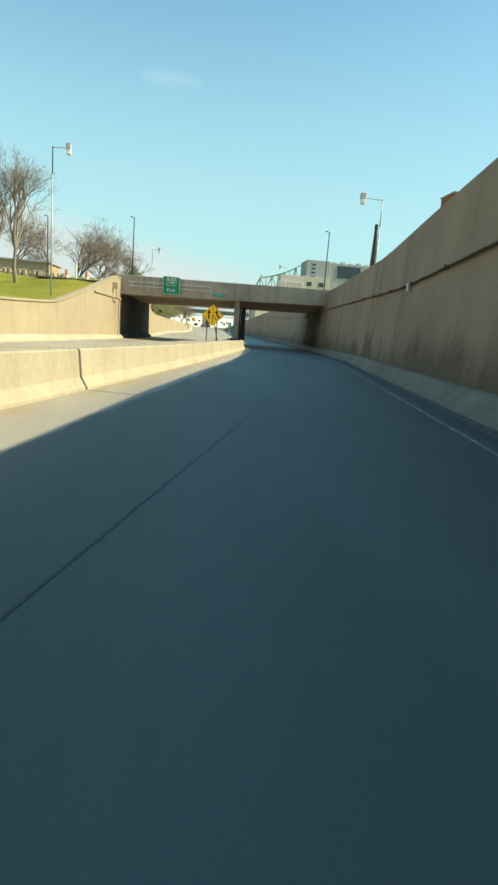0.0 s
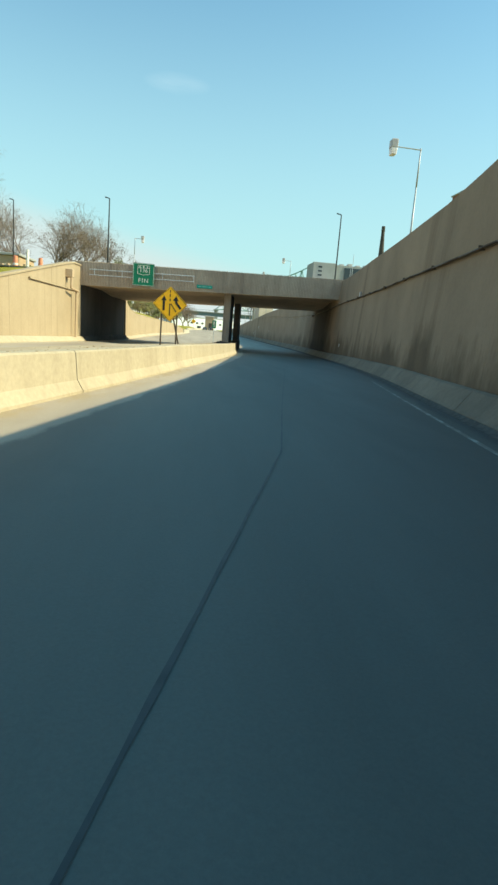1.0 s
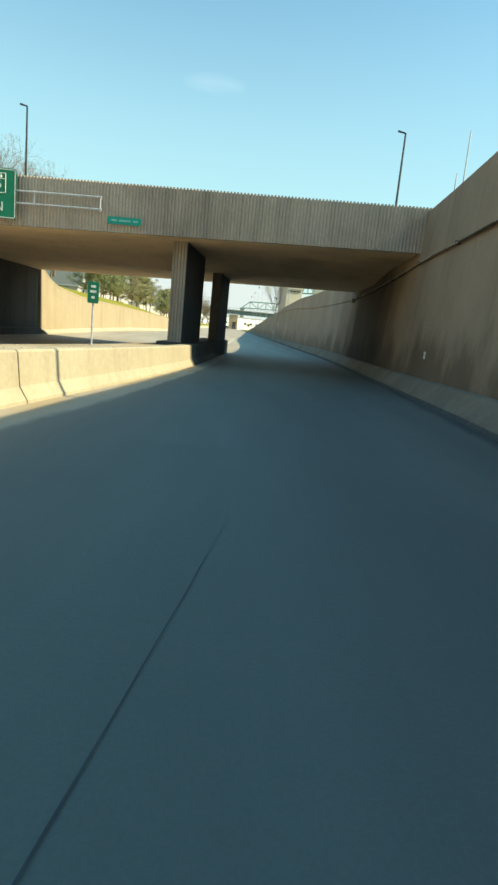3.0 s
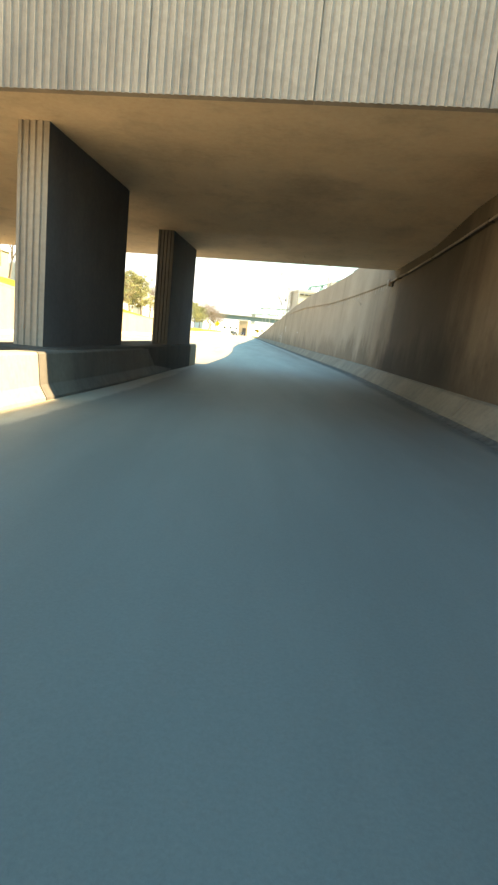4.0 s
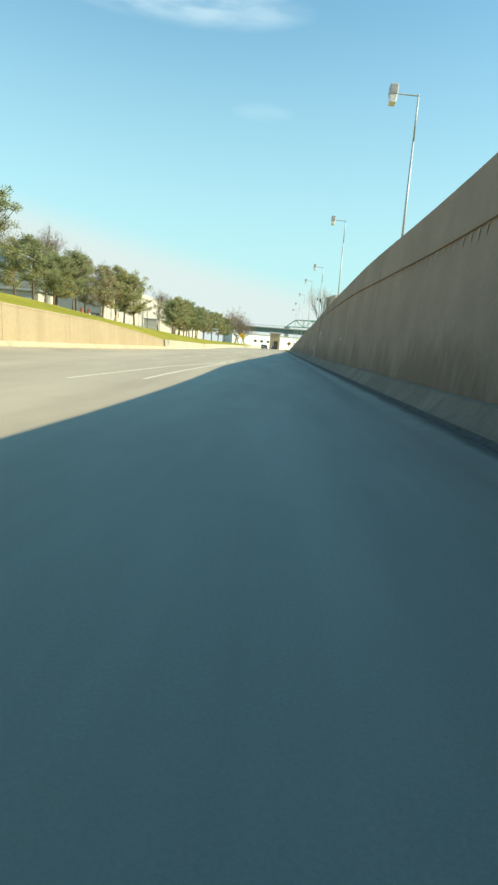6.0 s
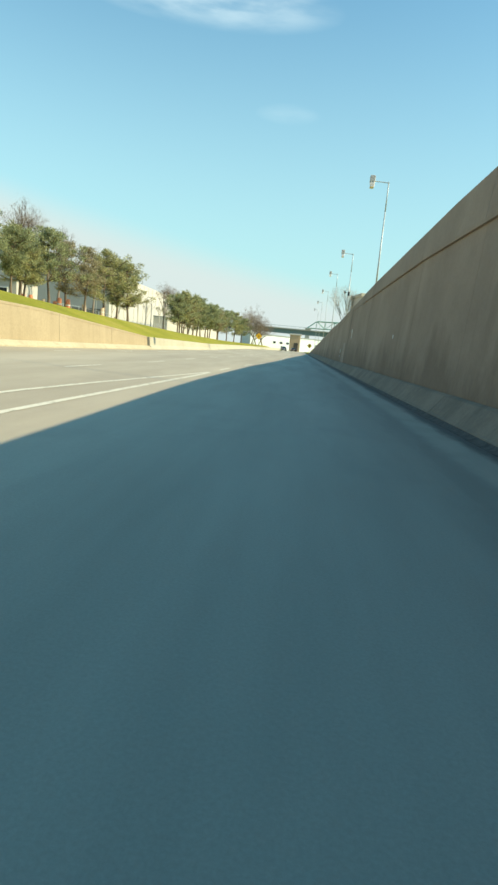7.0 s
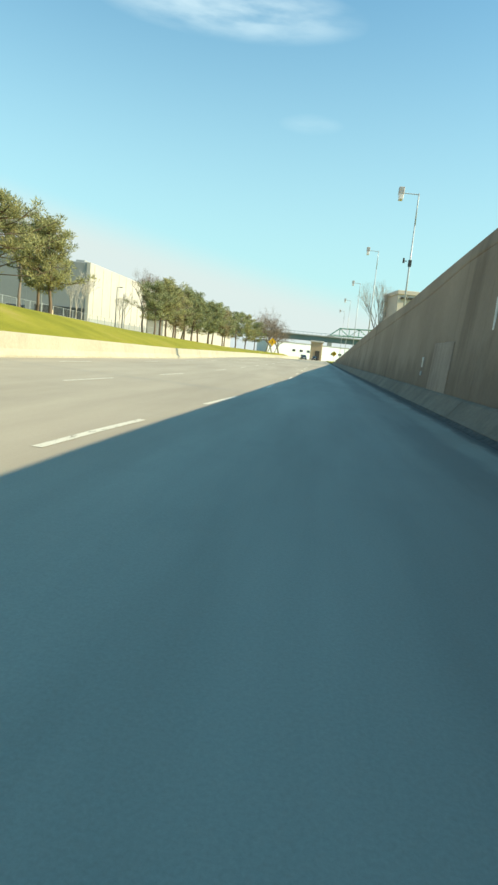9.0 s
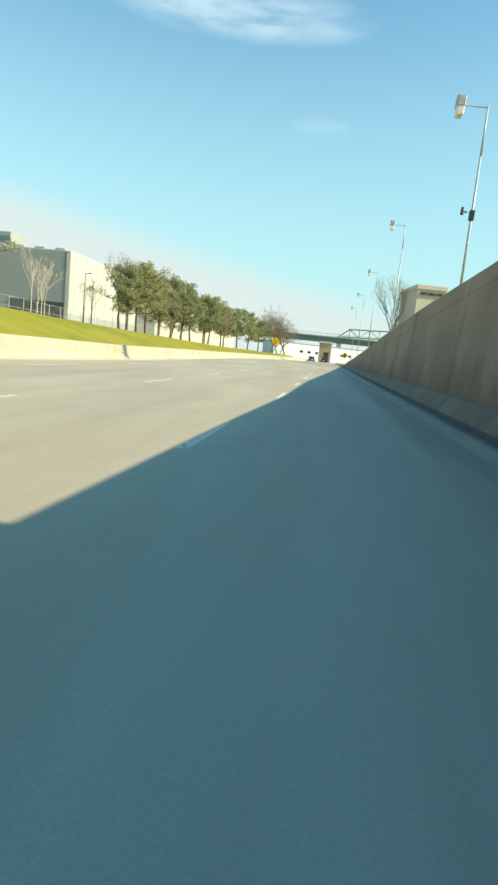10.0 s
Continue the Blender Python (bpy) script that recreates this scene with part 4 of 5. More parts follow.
def merge_sign():
    cx, y, cz, d = -9.45, -22.0, 2.7, 0.645
    e = base("merge_sign", (cx, y, level(y) + 0.66), "yellow diamond added-lane warning sign on three steel posts", "road sign")
    rot = Matrix.Translation((cx, y, cz)) @ Matrix.Rotation(radians(45), 4, "Y")
    bm = rounded_plate(bmesh.new(), 0, 0, 0, 0.91, 0.91, 0.06, 0.012)
    bmesh.ops.transform(bm, matrix=rot, verts=bm.verts)
    part("plate", bm, YELLOW, e)
    bm = bmesh.new()
    for a in range(4):
        q = rot @ Matrix.Rotation(radians(90 * a), 4, "Y")
        box(bm, (-0.40, -0.004, 0.425), (0.40, 0.0, 0.438), 0, q)
    part("border", bm, BLACK, e, "thin black border")

    def poly(name, pts):
        b = bmesh.new()
        f = [b.verts.new((cx + px, y - 0.004, cz + pz)) for px, pz in pts]
        k = [b.verts.new((cx + px, y - 0.001, cz + pz)) for px, pz in pts]
        b.faces.new(f)
        b.faces.new(list(reversed(k)))
        for i in range(len(f)):
            j = (i + 1) % len(f)
            b.faces.new((f[i], k[i], k[j], f[j]))
        part(name, b, BLACK, e)
    poly("arrow", [(-0.27, -0.24), (-0.19, -0.24), (-0.19, 0.12), (-0.13, 0.12), (-0.23, 0.3), (-0.33, 0.12), (-0.27, 0.12)])
    poly("arrow", [(0.36, -0.18), (0.43, -0.12), (0.27, 0.06), (0.25, 0.13), (0.31, 0.13), (0.21, 0.31), (0.1, 0.14), (0.165, 0.13), (0.19, 0.03)])
    for z0, z1 in ((-0.42, 0.02), (0.1, 0.2), (0.26, 0.36), (0.42, 0.5)):
        poly("line", [(-0.025, z0), (0.01, z0), (0.01, z1), (-0.025, z1)])
    poly("line", [(0.012, 0.0), (0.03, 0.03), (0.25, -0.26), (0.225, -0.285)])
    for x0, x1 in ((cx - 0.3, cx - 0.3), (cx + 0.27, cx + 0.27), (cx + 0.08, cx + 0.4)):
        bm = rod(bmesh.new(), (x0, y + 0.05, 2.45 if x0 != x1 else 2.9), (x1, y + (0.05 if x0 == x1 else 0.4), level(y) + 0.55), 0.03, seg=8)
        part("post", bm, CONDUIT, e, "weathered brown steel post")


merge_sign()


def green_marker(x, y, z0):
    e = base("exit_marker", (x, y, z0), "small green exit panel on a thin post", "road sign")
    part("post", rod(bmesh.new(), (x, y + 0.03, z0), (x, y + 0.03, z0 + 1.6), 0.025, seg=8), STEEL, e)
    part("plate", rounded_plate(bmesh.new(), x, y, z0 + 1.33, 0.27, 0.52, 0.04), GREEN, e)
    for dz, w in ((0.14, 0.12), (0.02, 0.15), (-0.12, 0.08)):
        part("lettering_bar", box(bmesh.new(), (x - w / 2, y - 0.005, z0 + 1.33 + dz - 0.03), (x + w / 2, y, z0 + 1.33 + dz + 0.03)), WHITEP, e)


green_marker(-7.3, -4.0, 0.85)


def diamond(x, y, z0, h=2.6, s=0.95):
    e = base("warning_sign", (x, y, z0), "yellow diamond warning sign far along the road", "road sign")
    part("post", rod(bmesh.new(), (x, y + 0.04, z0), (x, y + 0.04, z0 + h), 0.04, seg=6), STEEL, e)
    bm = rounded_plate(bmesh.new(), 0, 0, 0, s, s, 0.06, 0.012)
    bmesh.ops.transform(bm, matrix=Matrix.Translation((x, y, z0 + h)) @ Matrix.Rotation(radians(45), 4, "Y"), verts=bm.verts)
    part("plate", bm, YELLOW, e)
    bm = rod(bmesh.new(), (x, y - 0.01, z0 + h - 0.3), (x, y - 0.01, z0 + h + 0.3), 0.08, 0.05, 6)
    part("symbol", bm, BLACK, e)


diamond(-10.2, 190, 0.3, 3.3, 1.25)
diamond(3.6, 208, 0.0, 2.5, 1.0)


# ---- fittings on the right-hand wall ----
def wall_fittings():
    e = base("conduit", (mid(-20) + 3.9, -20, 3), "dark rusty cable conduit along the wall ledge", "conduit")
    ys = steps(-110, 18.4, 3)
    for ya, yb in zip(ys[::4], ys[4::4] + [ys[-1]]):
        if yb <= ya:
            continue
        bm = bmesh.new()
        pts = steps(ya, yb, 3)
        for p, q in zip(pts, pts[1:]):
            rod(bm, (soft_mid(p) + 3.85, p, level(p) + spread(p, LEDGE) - 0.06), (soft_mid(q) + 3.85, q, level(q) + spread(q, LEDGE) - 0.06), 0.028, seg=8)
        part("pipe", bm, CONDUIT if ya < -4 else PIERC, e, smooth=True)
    for y in steps(-60, 17, 4.8):
        bm = box(bmesh.new(), (soft_mid(y) + 3.815, y - 0.015, level(y) + spread(y, LEDGE) - 0.095), (soft_mid(y) + 3.97, y + 0.02, level(y) + spread(y, LEDGE) + 0.01), 0.005)
        part("clip", bm, CONDUIT, e)
    for y, dz in ((-35.6, -0.25), (-8.3, 0.0)):
        z = level(y) + spread(y, LEDGE) + dz
        b = base("junction_box", (soft_mid(y) + 3.8, y, z), "pale grey metal junction box on the wall", "junction box")
        part("body", box(bmesh.new(), (soft_mid(y) + 3.8, y - 0.07, z - 0.06), (soft_mid(y) + 3.95, y + 0.07, z + 0.24), 0.02), LAMPGREY, b)
        part("lid", box(bmesh.new(), (soft_mid(y) + 3.785, y - 0.06, z - 0.04), (soft_mid(y) + 3.805, y + 0.06, z + 0.22), 0.008), WHITEP, b)
    y = 18.5
    b = base("junction_box", (soft_mid(y) + 3.85, y, 4.0), "brown conduit box at the bridge edge", "junction box")
    part("body", box(bmesh.new(), (soft_mid(y) + 3.76, y - 0.16, 3.86), (soft_mid(y) + 3.96, y + 0.14, 4.12), 0.03), PIERC, b)
    # plain reflective markers fixed to the wall
    for y, z, h, mat in ((-0.9, 1.24, 0.22, WHITEP), (76.4, 2.45, 1.0, WHITEP), (57.7, 2.05, 0.14, WHITEP), (84.5, 1.42, 0.36, WHITEP), (84.45, 1.02, 0.16, STEEL)):
        x = soft_mid(y) + 3.72 + (z - 0.4) * 0.075
        b = base("wall_marker", (x, y, level(y) + z), "small pale marker plate on the concrete wall", "marker")
        part("plate", box(bmesh.new(), (x - 0.035, y - 0.07, level(y) + z - h / 2), (x + 0.02, y + 0.07, level(y) + z + h / 2), 0.01), mat, b)
    # bricked-up niche
    y = 81.5
    b = base("wall_panel", (3.8, y, 0.5), "paler patched rectangular panel in the wall", "panel")
    bm = box(bmesh.new(), (3.695, y - 1.6, 0.45), (3.9, y + 1.2, 2.05), 0.015)
    for v in bm.verts:
        v.co.x += (v.co.z - 0.45) * 0.066
    part("infill", bm, DECK, b)
    # drain pipe by the left wing of the bridge
    b = base("drain_box", (-18.3, 2.0, 5.0), "weathered metal box with a bent drain pipe", "drain")
    part("box", box(bmesh.new(), (-18.25, 0.9, 4.75), (-17.7, 1.5, 5.35), 0.04), BRICK, b)
    bm = rod(bmesh.new(), (-17.8, 1.0, 4.8), (-17.8, 1.0, 4.0), 0.08, seg=8)
    rod(bm, (-17.8, 1.0, 4.0), (-17.6, 2.6, 3.85), 0.08, seg=8)
    rod(bm, (-17.75, 2.6, 3.9), (-17.75, 2.6, 0.4), 0.07, seg=8)
    part("pipe", bm, BRICK, b)
    # a short spout below the ledge beyond the bridge
    b = base("drain_spout", (3.9, 26.5, 3.7), "short rusty drain spout on the wall ledge", "drain")
    part("pipe", rod(bmesh.new(), (3.96, 27.7, 3.95), (3.9, 25.2, 3.5), 0.016, seg=8), PIERC, b)
    part("clip", box(bmesh.new(), (3.87, 25.18, 3.44), (3.99, 25.24, 3.52), 0.006), PIERC, b)


wall_fittings()


def drips():
    rnd = random.Random(17)
    e = base("lime_drip_row", (3.9, 30, 4.0), "pale lime drips below the wall ledge", "stain", kind="stuff")
    bm = bmesh.new()
    y = 18.9
    while y < 46:
        z = spread(y, LEDGE) - 0.05
        h = rnd.uniform(0.16, 0.3)
        x = soft_mid(y) + 3.972
        w = rnd.uniform(0.04, 0.07)
        a = [bm.verts.new(p) for p in ((x - 0.006, y - w, z), (x - 0.006, y + w, z), (x - 0.022 - 0.07 * h, y + w * 0.3, z - h), (x - 0.022 - 0.07 * h, y - w * 0.3, z - h))]
        bm.faces.new(a)
        y += rnd.uniform(0.5, 0.66)
    part("drips", bm, DRIP, e)["kind"] = "stuff"


drips()


e = base("white_post", (-23.0, 8.5, 5.3), "slim white painted post on the grass edge", "post")
part("shaft", rod(bmesh.new(), (-23.0, 8.5, 5.2), (-23.0, 8.5, 7.1), 0.13, 0.11, 10), WHITEP, e)
part("cap", rod(bmesh.new(), (-23.0, 8.5, 7.08), (-23.0, 8.5, 7.16), 0.15, 0.1, 10), WHITEP, e)


# ---- trees ----
def skin(verts, faces, name, mat, parent, label="", smooth=False):
    me = bpy.data.meshes.new(name)
    me.from_pydata(verts, [], faces)
    me.materials.append(mat)
    if smooth:
        me.polygons.foreach_set("use_smooth", [True] * len(me.polygons))
    ob = new(name, me)
    ob.parent = parent
    ob.matrix_parent_inverse = Matrix.Translation(-parent.location)
    if label:
        ob["label"] = label
    return ob


def limb(verts, faces, a, b, r0, r1, seg=5):
    a, b = Vector(a), Vector(b)
    d = (b - a).normalized()
    u = d.orthogonal().normalized()
    v = d.cross(u)
    k = len(verts)
    for p, r in ((a, r0), (b, r1)):
        for i in range(seg):
            t = 2 * math.pi * i / seg
            verts.append(tuple(p + u * (r * math.cos(t)) + v * (r * math.sin(t))))
    for i in range(seg):
        j = (i + 1) % seg
        faces.append((k + i, k + j, k + seg + j, k + seg + i))


def pine(seed, height, mat, at=(0, 0, 0), bare_low=0.3, wide=1.0, label="dark green pine with a bare lower trunk", thin=1.0):
    """An irregular pine: a bending trunk, uneven upswept limbs, and small ragged pads of needle sprays with gaps between them."""
    rnd = random.Random(seed)
    e = base("pine_tree", at, label, "tree", "row of pines on the grass bank")
    tv, tf = [], []
    pts = [Vector((0, 0, -0.2))]
    lean = Vector((rnd.uniform(-0.09, 0.09), rnd.uniform(-0.09, 0.09), 1))
    for i in range(1, 9):
        pts.append(pts[-1] + Vector((lean.x + rnd.uniform(-0.09, 0.09), lean.y + rnd.uniform(-0.09, 0.09), 1)) * (height / 8))
    r = 0.017 * height + 0.03
    for i in range(8):
        limb(tv, tf, pts[i], pts[i + 1], r * (1 - i / 8.6), r * (1 - (i + 1) / 8.6), 7)
    cv, cf = [], []

    def tuft(c, rad, count):
        # a small pad of needle sprays that point outwards and up
        for _ in range(int(count * thin)):
            d = Vector((rnd.gauss(0, 1), rnd.gauss(0, 1), rnd.gauss(0, 1))).normalized() * rnd.random() ** 0.45
            p = c + Vector((d.x * rad, d.y * rad, d.z * rad * 0.7))
            s = rnd.uniform(0.07, 0.14)
            o = (d * 1.2 + Vector((rnd.gauss(0, 0.45), rnd.gauss(0, 0.45), 0.45 + rnd.gauss(0, 0.4)))).normalized()
            w = o.orthogonal().normalized()
            w.rotate(Matrix.Rotation(rnd.uniform(0, 6.28), 3, o))
            k = len(cv)
            cv.extend((tuple(p - w * s * 0.3), tuple(p + o * s * 2.0), tuple(p + w * s * 0.3), tuple(p - o * s * 0.5)))
            cf.append((k, k + 1, k + 2, k + 3))
    whorls = 10
    side_heavy = rnd.uniform(0, 6.28)
    for i in range(whorls):
        f = bare_low + (1 - bare_low) * (i + rnd.uniform(-0.3, 0.4)) / whorls
        f = min(max(f, bare_low), 0.985)
        idx = min(7, int(f * 8))
        c = pts[idx].lerp(pts[idx + 1], f * 8 - idx)
        g = (f - bare_low) / (1 - bare_low)
        reach = wide * height * (0.11 + 0.2 * math.sin(math.pi * min(1, 0.3 + 0.7 * g)) ** 1.1) * (1 - 0.35 * g)
        turn = rnd.uniform(0, 6.28)
        for j in range(5):
            if rnd.random() < 0.14:
                continue
            a = turn + j * 1.257 + rnd.uniform(-0.5, 0.5)
            L = reach * rnd.choice((0.35, 0.6, 0.8, 1.0, 1.3)) * (1 + 0.25 * math.cos(a - side_heavy))
            tip = c + Vector((math.cos(a) * L, math.sin(a) * L, L * rnd.uniform(0.0, 0.65)))
            m_ = c.lerp(tip, 0.5) + Vector((0, 0, -0.09 * L))
            limb(tv, tf, c, m_, 0.05, 0.032, 4)
            limb(tv, tf, m_, tip, 0.032, 0.014, 4)
            for q in (0.5, 0.75, 1.0):
                side = Vector((-math.sin(a), math.cos(a), 0)) * rnd.uniform(-0.4, 0.4) * L * (1.15 - q)
                pc = m_.lerp(tip, 2 * q - 1) + side + Vector((0, 0, rnd.uniform(-0.05, 0.25)))
                limb(tv, tf, m_, pc, 0.02, 0.01, 3)
                tuft(pc, 0.22 + 0.036 * height * rnd.uniform(0.45, 1.4), 78)
    for k in range(3):
        tuft(pts[-1].lerp(pts[-2], 0.45 * k) + Vector((rnd.uniform(-0.15, 0.15), rnd.uniform(-0.15, 0.15), 0.1)), 0.26 + 0.1 * k, 55)
    at = Vector(at)
    skin([tuple(Vector(v) + at) for v in tv], tf, "trunk", TRUNK, e, "brown bark trunk and limbs", True)
    skin([tuple(Vector(v) + at) for v in cv], cf, "crown", mat, e)
    return e


def bare_tree(seed, height, at=(0, 0, 0), spread_=0.5, depth=6, buds=True, label="leafless spring tree with fine brown twigs", mat=None, girth=1.0):
    rnd = random.Random(seed)
    e = base("bare_tree", at, label, "tree", "leafless trees on the bank")
    tv, tf, bv, bf = [], [], [], []
    at = Vector(at)

    def grow(p, d, L, r, k):
        n_ = 2
        q = p
        for i in range(n_):
            nd = (d + Vector((rnd.gauss(0, 0.1), rnd.gauss(0, 0.1), rnd.gauss(0.03, 0.06)))).normalized()
            nq = q + nd * (L / n_)
            limb(tv, tf, q, nq, r * (1 - 0.2 * i), r * (1 - 0.2 * (i + 1)), 6 if k < 2 else 4 if k < 4 else 3)
            q, d = nq, nd
        if k >= depth:
            if buds:
                for _ in range(3):
                    c = q + Vector((rnd.gauss(0, 0.25), rnd.gauss(0, 0.25), rnd.gauss(0, 0.25)))
                    o = Vector((rnd.gauss(0, 1), rnd.gauss(0, 1), rnd.gauss(0, 1))).normalized()
                    w = o.orthogonal().normalized()
                    m_ = len(bv)
                    bv.extend((tuple(c - o * 0.16), tuple(c + w * 0.018), tuple(c + o * 0.16)))
                    bf.append((m_, m_ + 1, m_ + 2))
            return
        for i in range(3 if k < 4 else 2):
            a = rnd.uniform(0, 6.28)
            t = spread_ * rnd.uniform(0.6, 1.3)
            u = d.orthogonal().normalized()
            v = d.cross(u)
            nd = (d * math.cos(t) + (u * math.cos(a) + v * math.sin(a)) * math.sin(t) + Vector((0, 0, 0.12))).normalized()
            grow(q, nd, L * rnd.uniform(0.6, 0.85), max(0.012, r * 0.58), k + 1)
        if k == 0:
            grow(q, (d + Vector((0, 0, 0.6))).normalized(), L * 0.8, r * 0.7, 1)
    grow(at + Vector((0, 0, -0.2)), Vector((rnd.uniform(-0.05, 0.05), rnd.uniform(-0.05, 0.05), 1)).normalized(), height * 0.28, (0.018 * height + 0.02) * girth, 0)
    skin(tv, tf, "trunk", mat or TWIG, e, "grey-brown trunk and branches", True)
    if bv:
        skin(bv, bf, "twig_spray", BUDS, e, "fine budding twigs")["kind"] = "stuff"
    return e


GL = GRASS_LEVEL


def bank(x, y):
    lx, lt = left_x(y), bank_edge(y)
    g = spread(y, GL)
    d = lx - x
    if d < 0.45:
        return lt
    if d < 5:
        return lt - 0.14 + ((g + lt) / 2 + 0.25 - lt + 0.14) * (d - 0.45) / 4.55
    if d < 11:
        return (g + lt) / 2 + 0.25 + (g - (g + lt) / 2 - 0.25) * (d - 5) / 6
    return g + 0.02 * (d - 11)


P1 = pine(11, 7.2, NEEDLE, (-23.4, 109.5, bank(-23.4, 109.5) - 0.05), 0.3, 1.35)
P2 = pine(12, 7.6, OLIVE, (-22.5, 101.8, bank(-22.5, 101.8) - 0.05), 0.28, 1.35, label="olive-green pine with a bare lower trunk")
P3 = pine(13, 7.2, NEEDLE, (-24, 90, bank(-24, 90) - 0.05), 0.33, 1.35)
pine(14, 7.5, OLIVE, (-21.3, 107.5, bank(-21.3, 107.5) - 0.05), 0.28, 1.4, label="olive-green pine with a bare lower trunk")
P5 = pine(15, 8.5, NEEDLE, (-23.6, 66, bank(-23.6, 66) - 0.05), 0.25, 1.0)
P6 = pine(16, 7.4, BROWNBUD, (-25.5, 98, bank(-25.5, 98) - 0.05), 0.28, 1.1, "young tree with brown-green spring buds", 0.62)
placed = [(P3, -22, 73, 0.78), (P1, -23, 80.5, 0.74), (P2, -24.5, 85, 0.82), (P6, -22.5, 95.5, 0.9), (P3, -27, 91, 0.85), (P2, -26, 78, 0.8),
          (P1, -20.5, 134.5, 0.86), (P2, -21.0, 139, 0.98), (P3, -21.5, 144, 1.0), (P6, -21.4, 149, 0.9), (P1, -21.5, 155, 1.1), (P3, -22, 163, 1.15), (P5, -22.5, 171, 1.0), (P1, -22, 179, 1.15), (P3, -23, 188, 1.2),
          (P6, -22, 196, 1.1), (P1, -23, 205, 1.2), (P3, -22, 217, 1.3), (P2, -21, 230, 1.25), (P3, -20, 244, 1.2), (P6, -24, 158, 1.1), (P5, -25, 168, 1.0), (P2, -25, 194, 1.2)]
rt = random.Random(3)
for src, x, y, s in placed:
    copy_thing(src, pose(x, y, bank(x, y) - 0.05, 0, 0, rt.uniform(0, 360)) @ Matrix.Scale(s, 4))

B1 = bare_tree(21, 12.6, (-27.5, 3, 4.35), 0.46, 7)
B2 = bare_tree(22, 11.0, (-29.5, 40, 5.2), 0.58, 7)
bare_tree(24, 19.5, (12.2, 205, 1.0), 0.34, 7, buds=True, label="tall upright leafless tree with pale twigs beyond the wall", mat=PALEBARK)
B3 = bare_tree(23, 6.0, (-24.0, 121.5, bank(-24, 121.5)), 0.34, 4, buds=False, label="young leafless tree with pale twigs", mat=PALEBARK, girth=0.5)
for src, x, y, z, s in ((B1, -30.5, 7, 5.0, 0.85), (B2, -25.8, 50, 5.0, 1.05), (B2, -27.5, 44, 5.0, 0.95), (B2, -26.5, 57, 4.8, 0.6), (B2, -33, 47, 5.0, 1.1), (B1, -36, 22, 5.2, 0.8), (B2, -33, 58, 5, 1.1), (B1, -40, 60, 4.5, 0.75), (B2, -24.5, 66, 4.2, 0.55), (B1, -46, 0, 4.7, 0.95), (B2, -21.9, 43, 5.0, 0.72), (B2, -24.2, 38, 5.1, 0.66), (B2, -38, 35, 5, 1.0),
                       (B1, -34, -6, 4.6, 0.8), (B1, -31.5, 100, 3.4, 0.92), (B1, -31.3, 110, 3.2, 0.86), (B1, -29.5, 118, 3.0, 0.8), (B1, -25.5, 146, 2.4, 0.72),
                       (B3, -26, 150, 2.3, 1.3), (B3, -33, 142, 2.6, 1.2), (B3, -36, 147, 2.6, 1.4), (B3, -39, 152, 2.6, 1.25), (B3, -29, 146, 2.4, 1.0), (B3, -22, 127.5, 2.2, 0.8),
                       (B2, -12.5, 252, 0.6, 1.25), (B2, -15.5, 262, 0.6, 1.2), (B2, -14, 246, 0.6, 0.8), (B2, -13, 257, 0.6, 0.95), (B2, -16.5, 250, 0.6, 0.75), (B2, -16, 240, 0.8, 1.0), (B2, 15, 240, 0.5, 1.4)):
    copy_thing(src, pose(x, y, z, 0, 0, rt.uniform(0, 360)) @ Matrix.Scale(s, 4))


# ---- roadside drums, boxes ----
def drum(x, y, z, mat, label, wide=1.0, tall=1.0):
    e = base("traffic_drum", (x, y, z), label, "traffic drum", "drums on the verge")
    bm = bmesh.new()
    for z0, z1, r0, r1 in ((0, 0.08, 0.34, 0.34), (0.08, 0.35, 0.29, 0.28), (0.35, 0.37, 0.26, 0.26), (0.37, 0.65, 0.28, 0.26), (0.65, 0.67, 0.24, 0.24), (0.67, 0.98, 0.26, 0.23)):
        rod(bm, (x, y, z + z0 * tall), (x, y, z + z1 * tall), r0 * wide, r1 * wide, 12)
    part("body", bm, mat, e)
    bm = rod(bmesh.new(), (x, y, z + 0.42 * tall), (x, y, z + 0.54 * tall), 0.285 * wide, 0.28 * wide, 12)
    part("band", bm, WHITEP, e, "white reflective band")
    bm = rod(bmesh.new(), (x - 0.12, y, z + tall), (x + 0.12, y, z + tall), 0.025, seg=6)
    part("grip", bm, mat, e)


for x, y in ((-28.9, 95), (-28.1, 95), (-25.0, 95), (-24.3, 95.6), (-28, 101)):
    drum(x, y, bank(x, y), ORANGE, "orange traffic drum with a white band on the grass", 0.9, 1.15)
for x, y in ((-26.7, 95), (-22.9, 96.5), (-21.4, 98), (-26.2, 118)):
    drum(x, y, bank(x, y), CREAM, "faded cream and orange traffic drum on the grass", 0.85, 0.85)
for x, y, z in ((-23.85, 8, 5.25), (-21.8, 8, 5.22)):
    drum(x, y, z, ORANGE, "slim orange traffic drum with a white band beside the street", 0.75, 1.3)


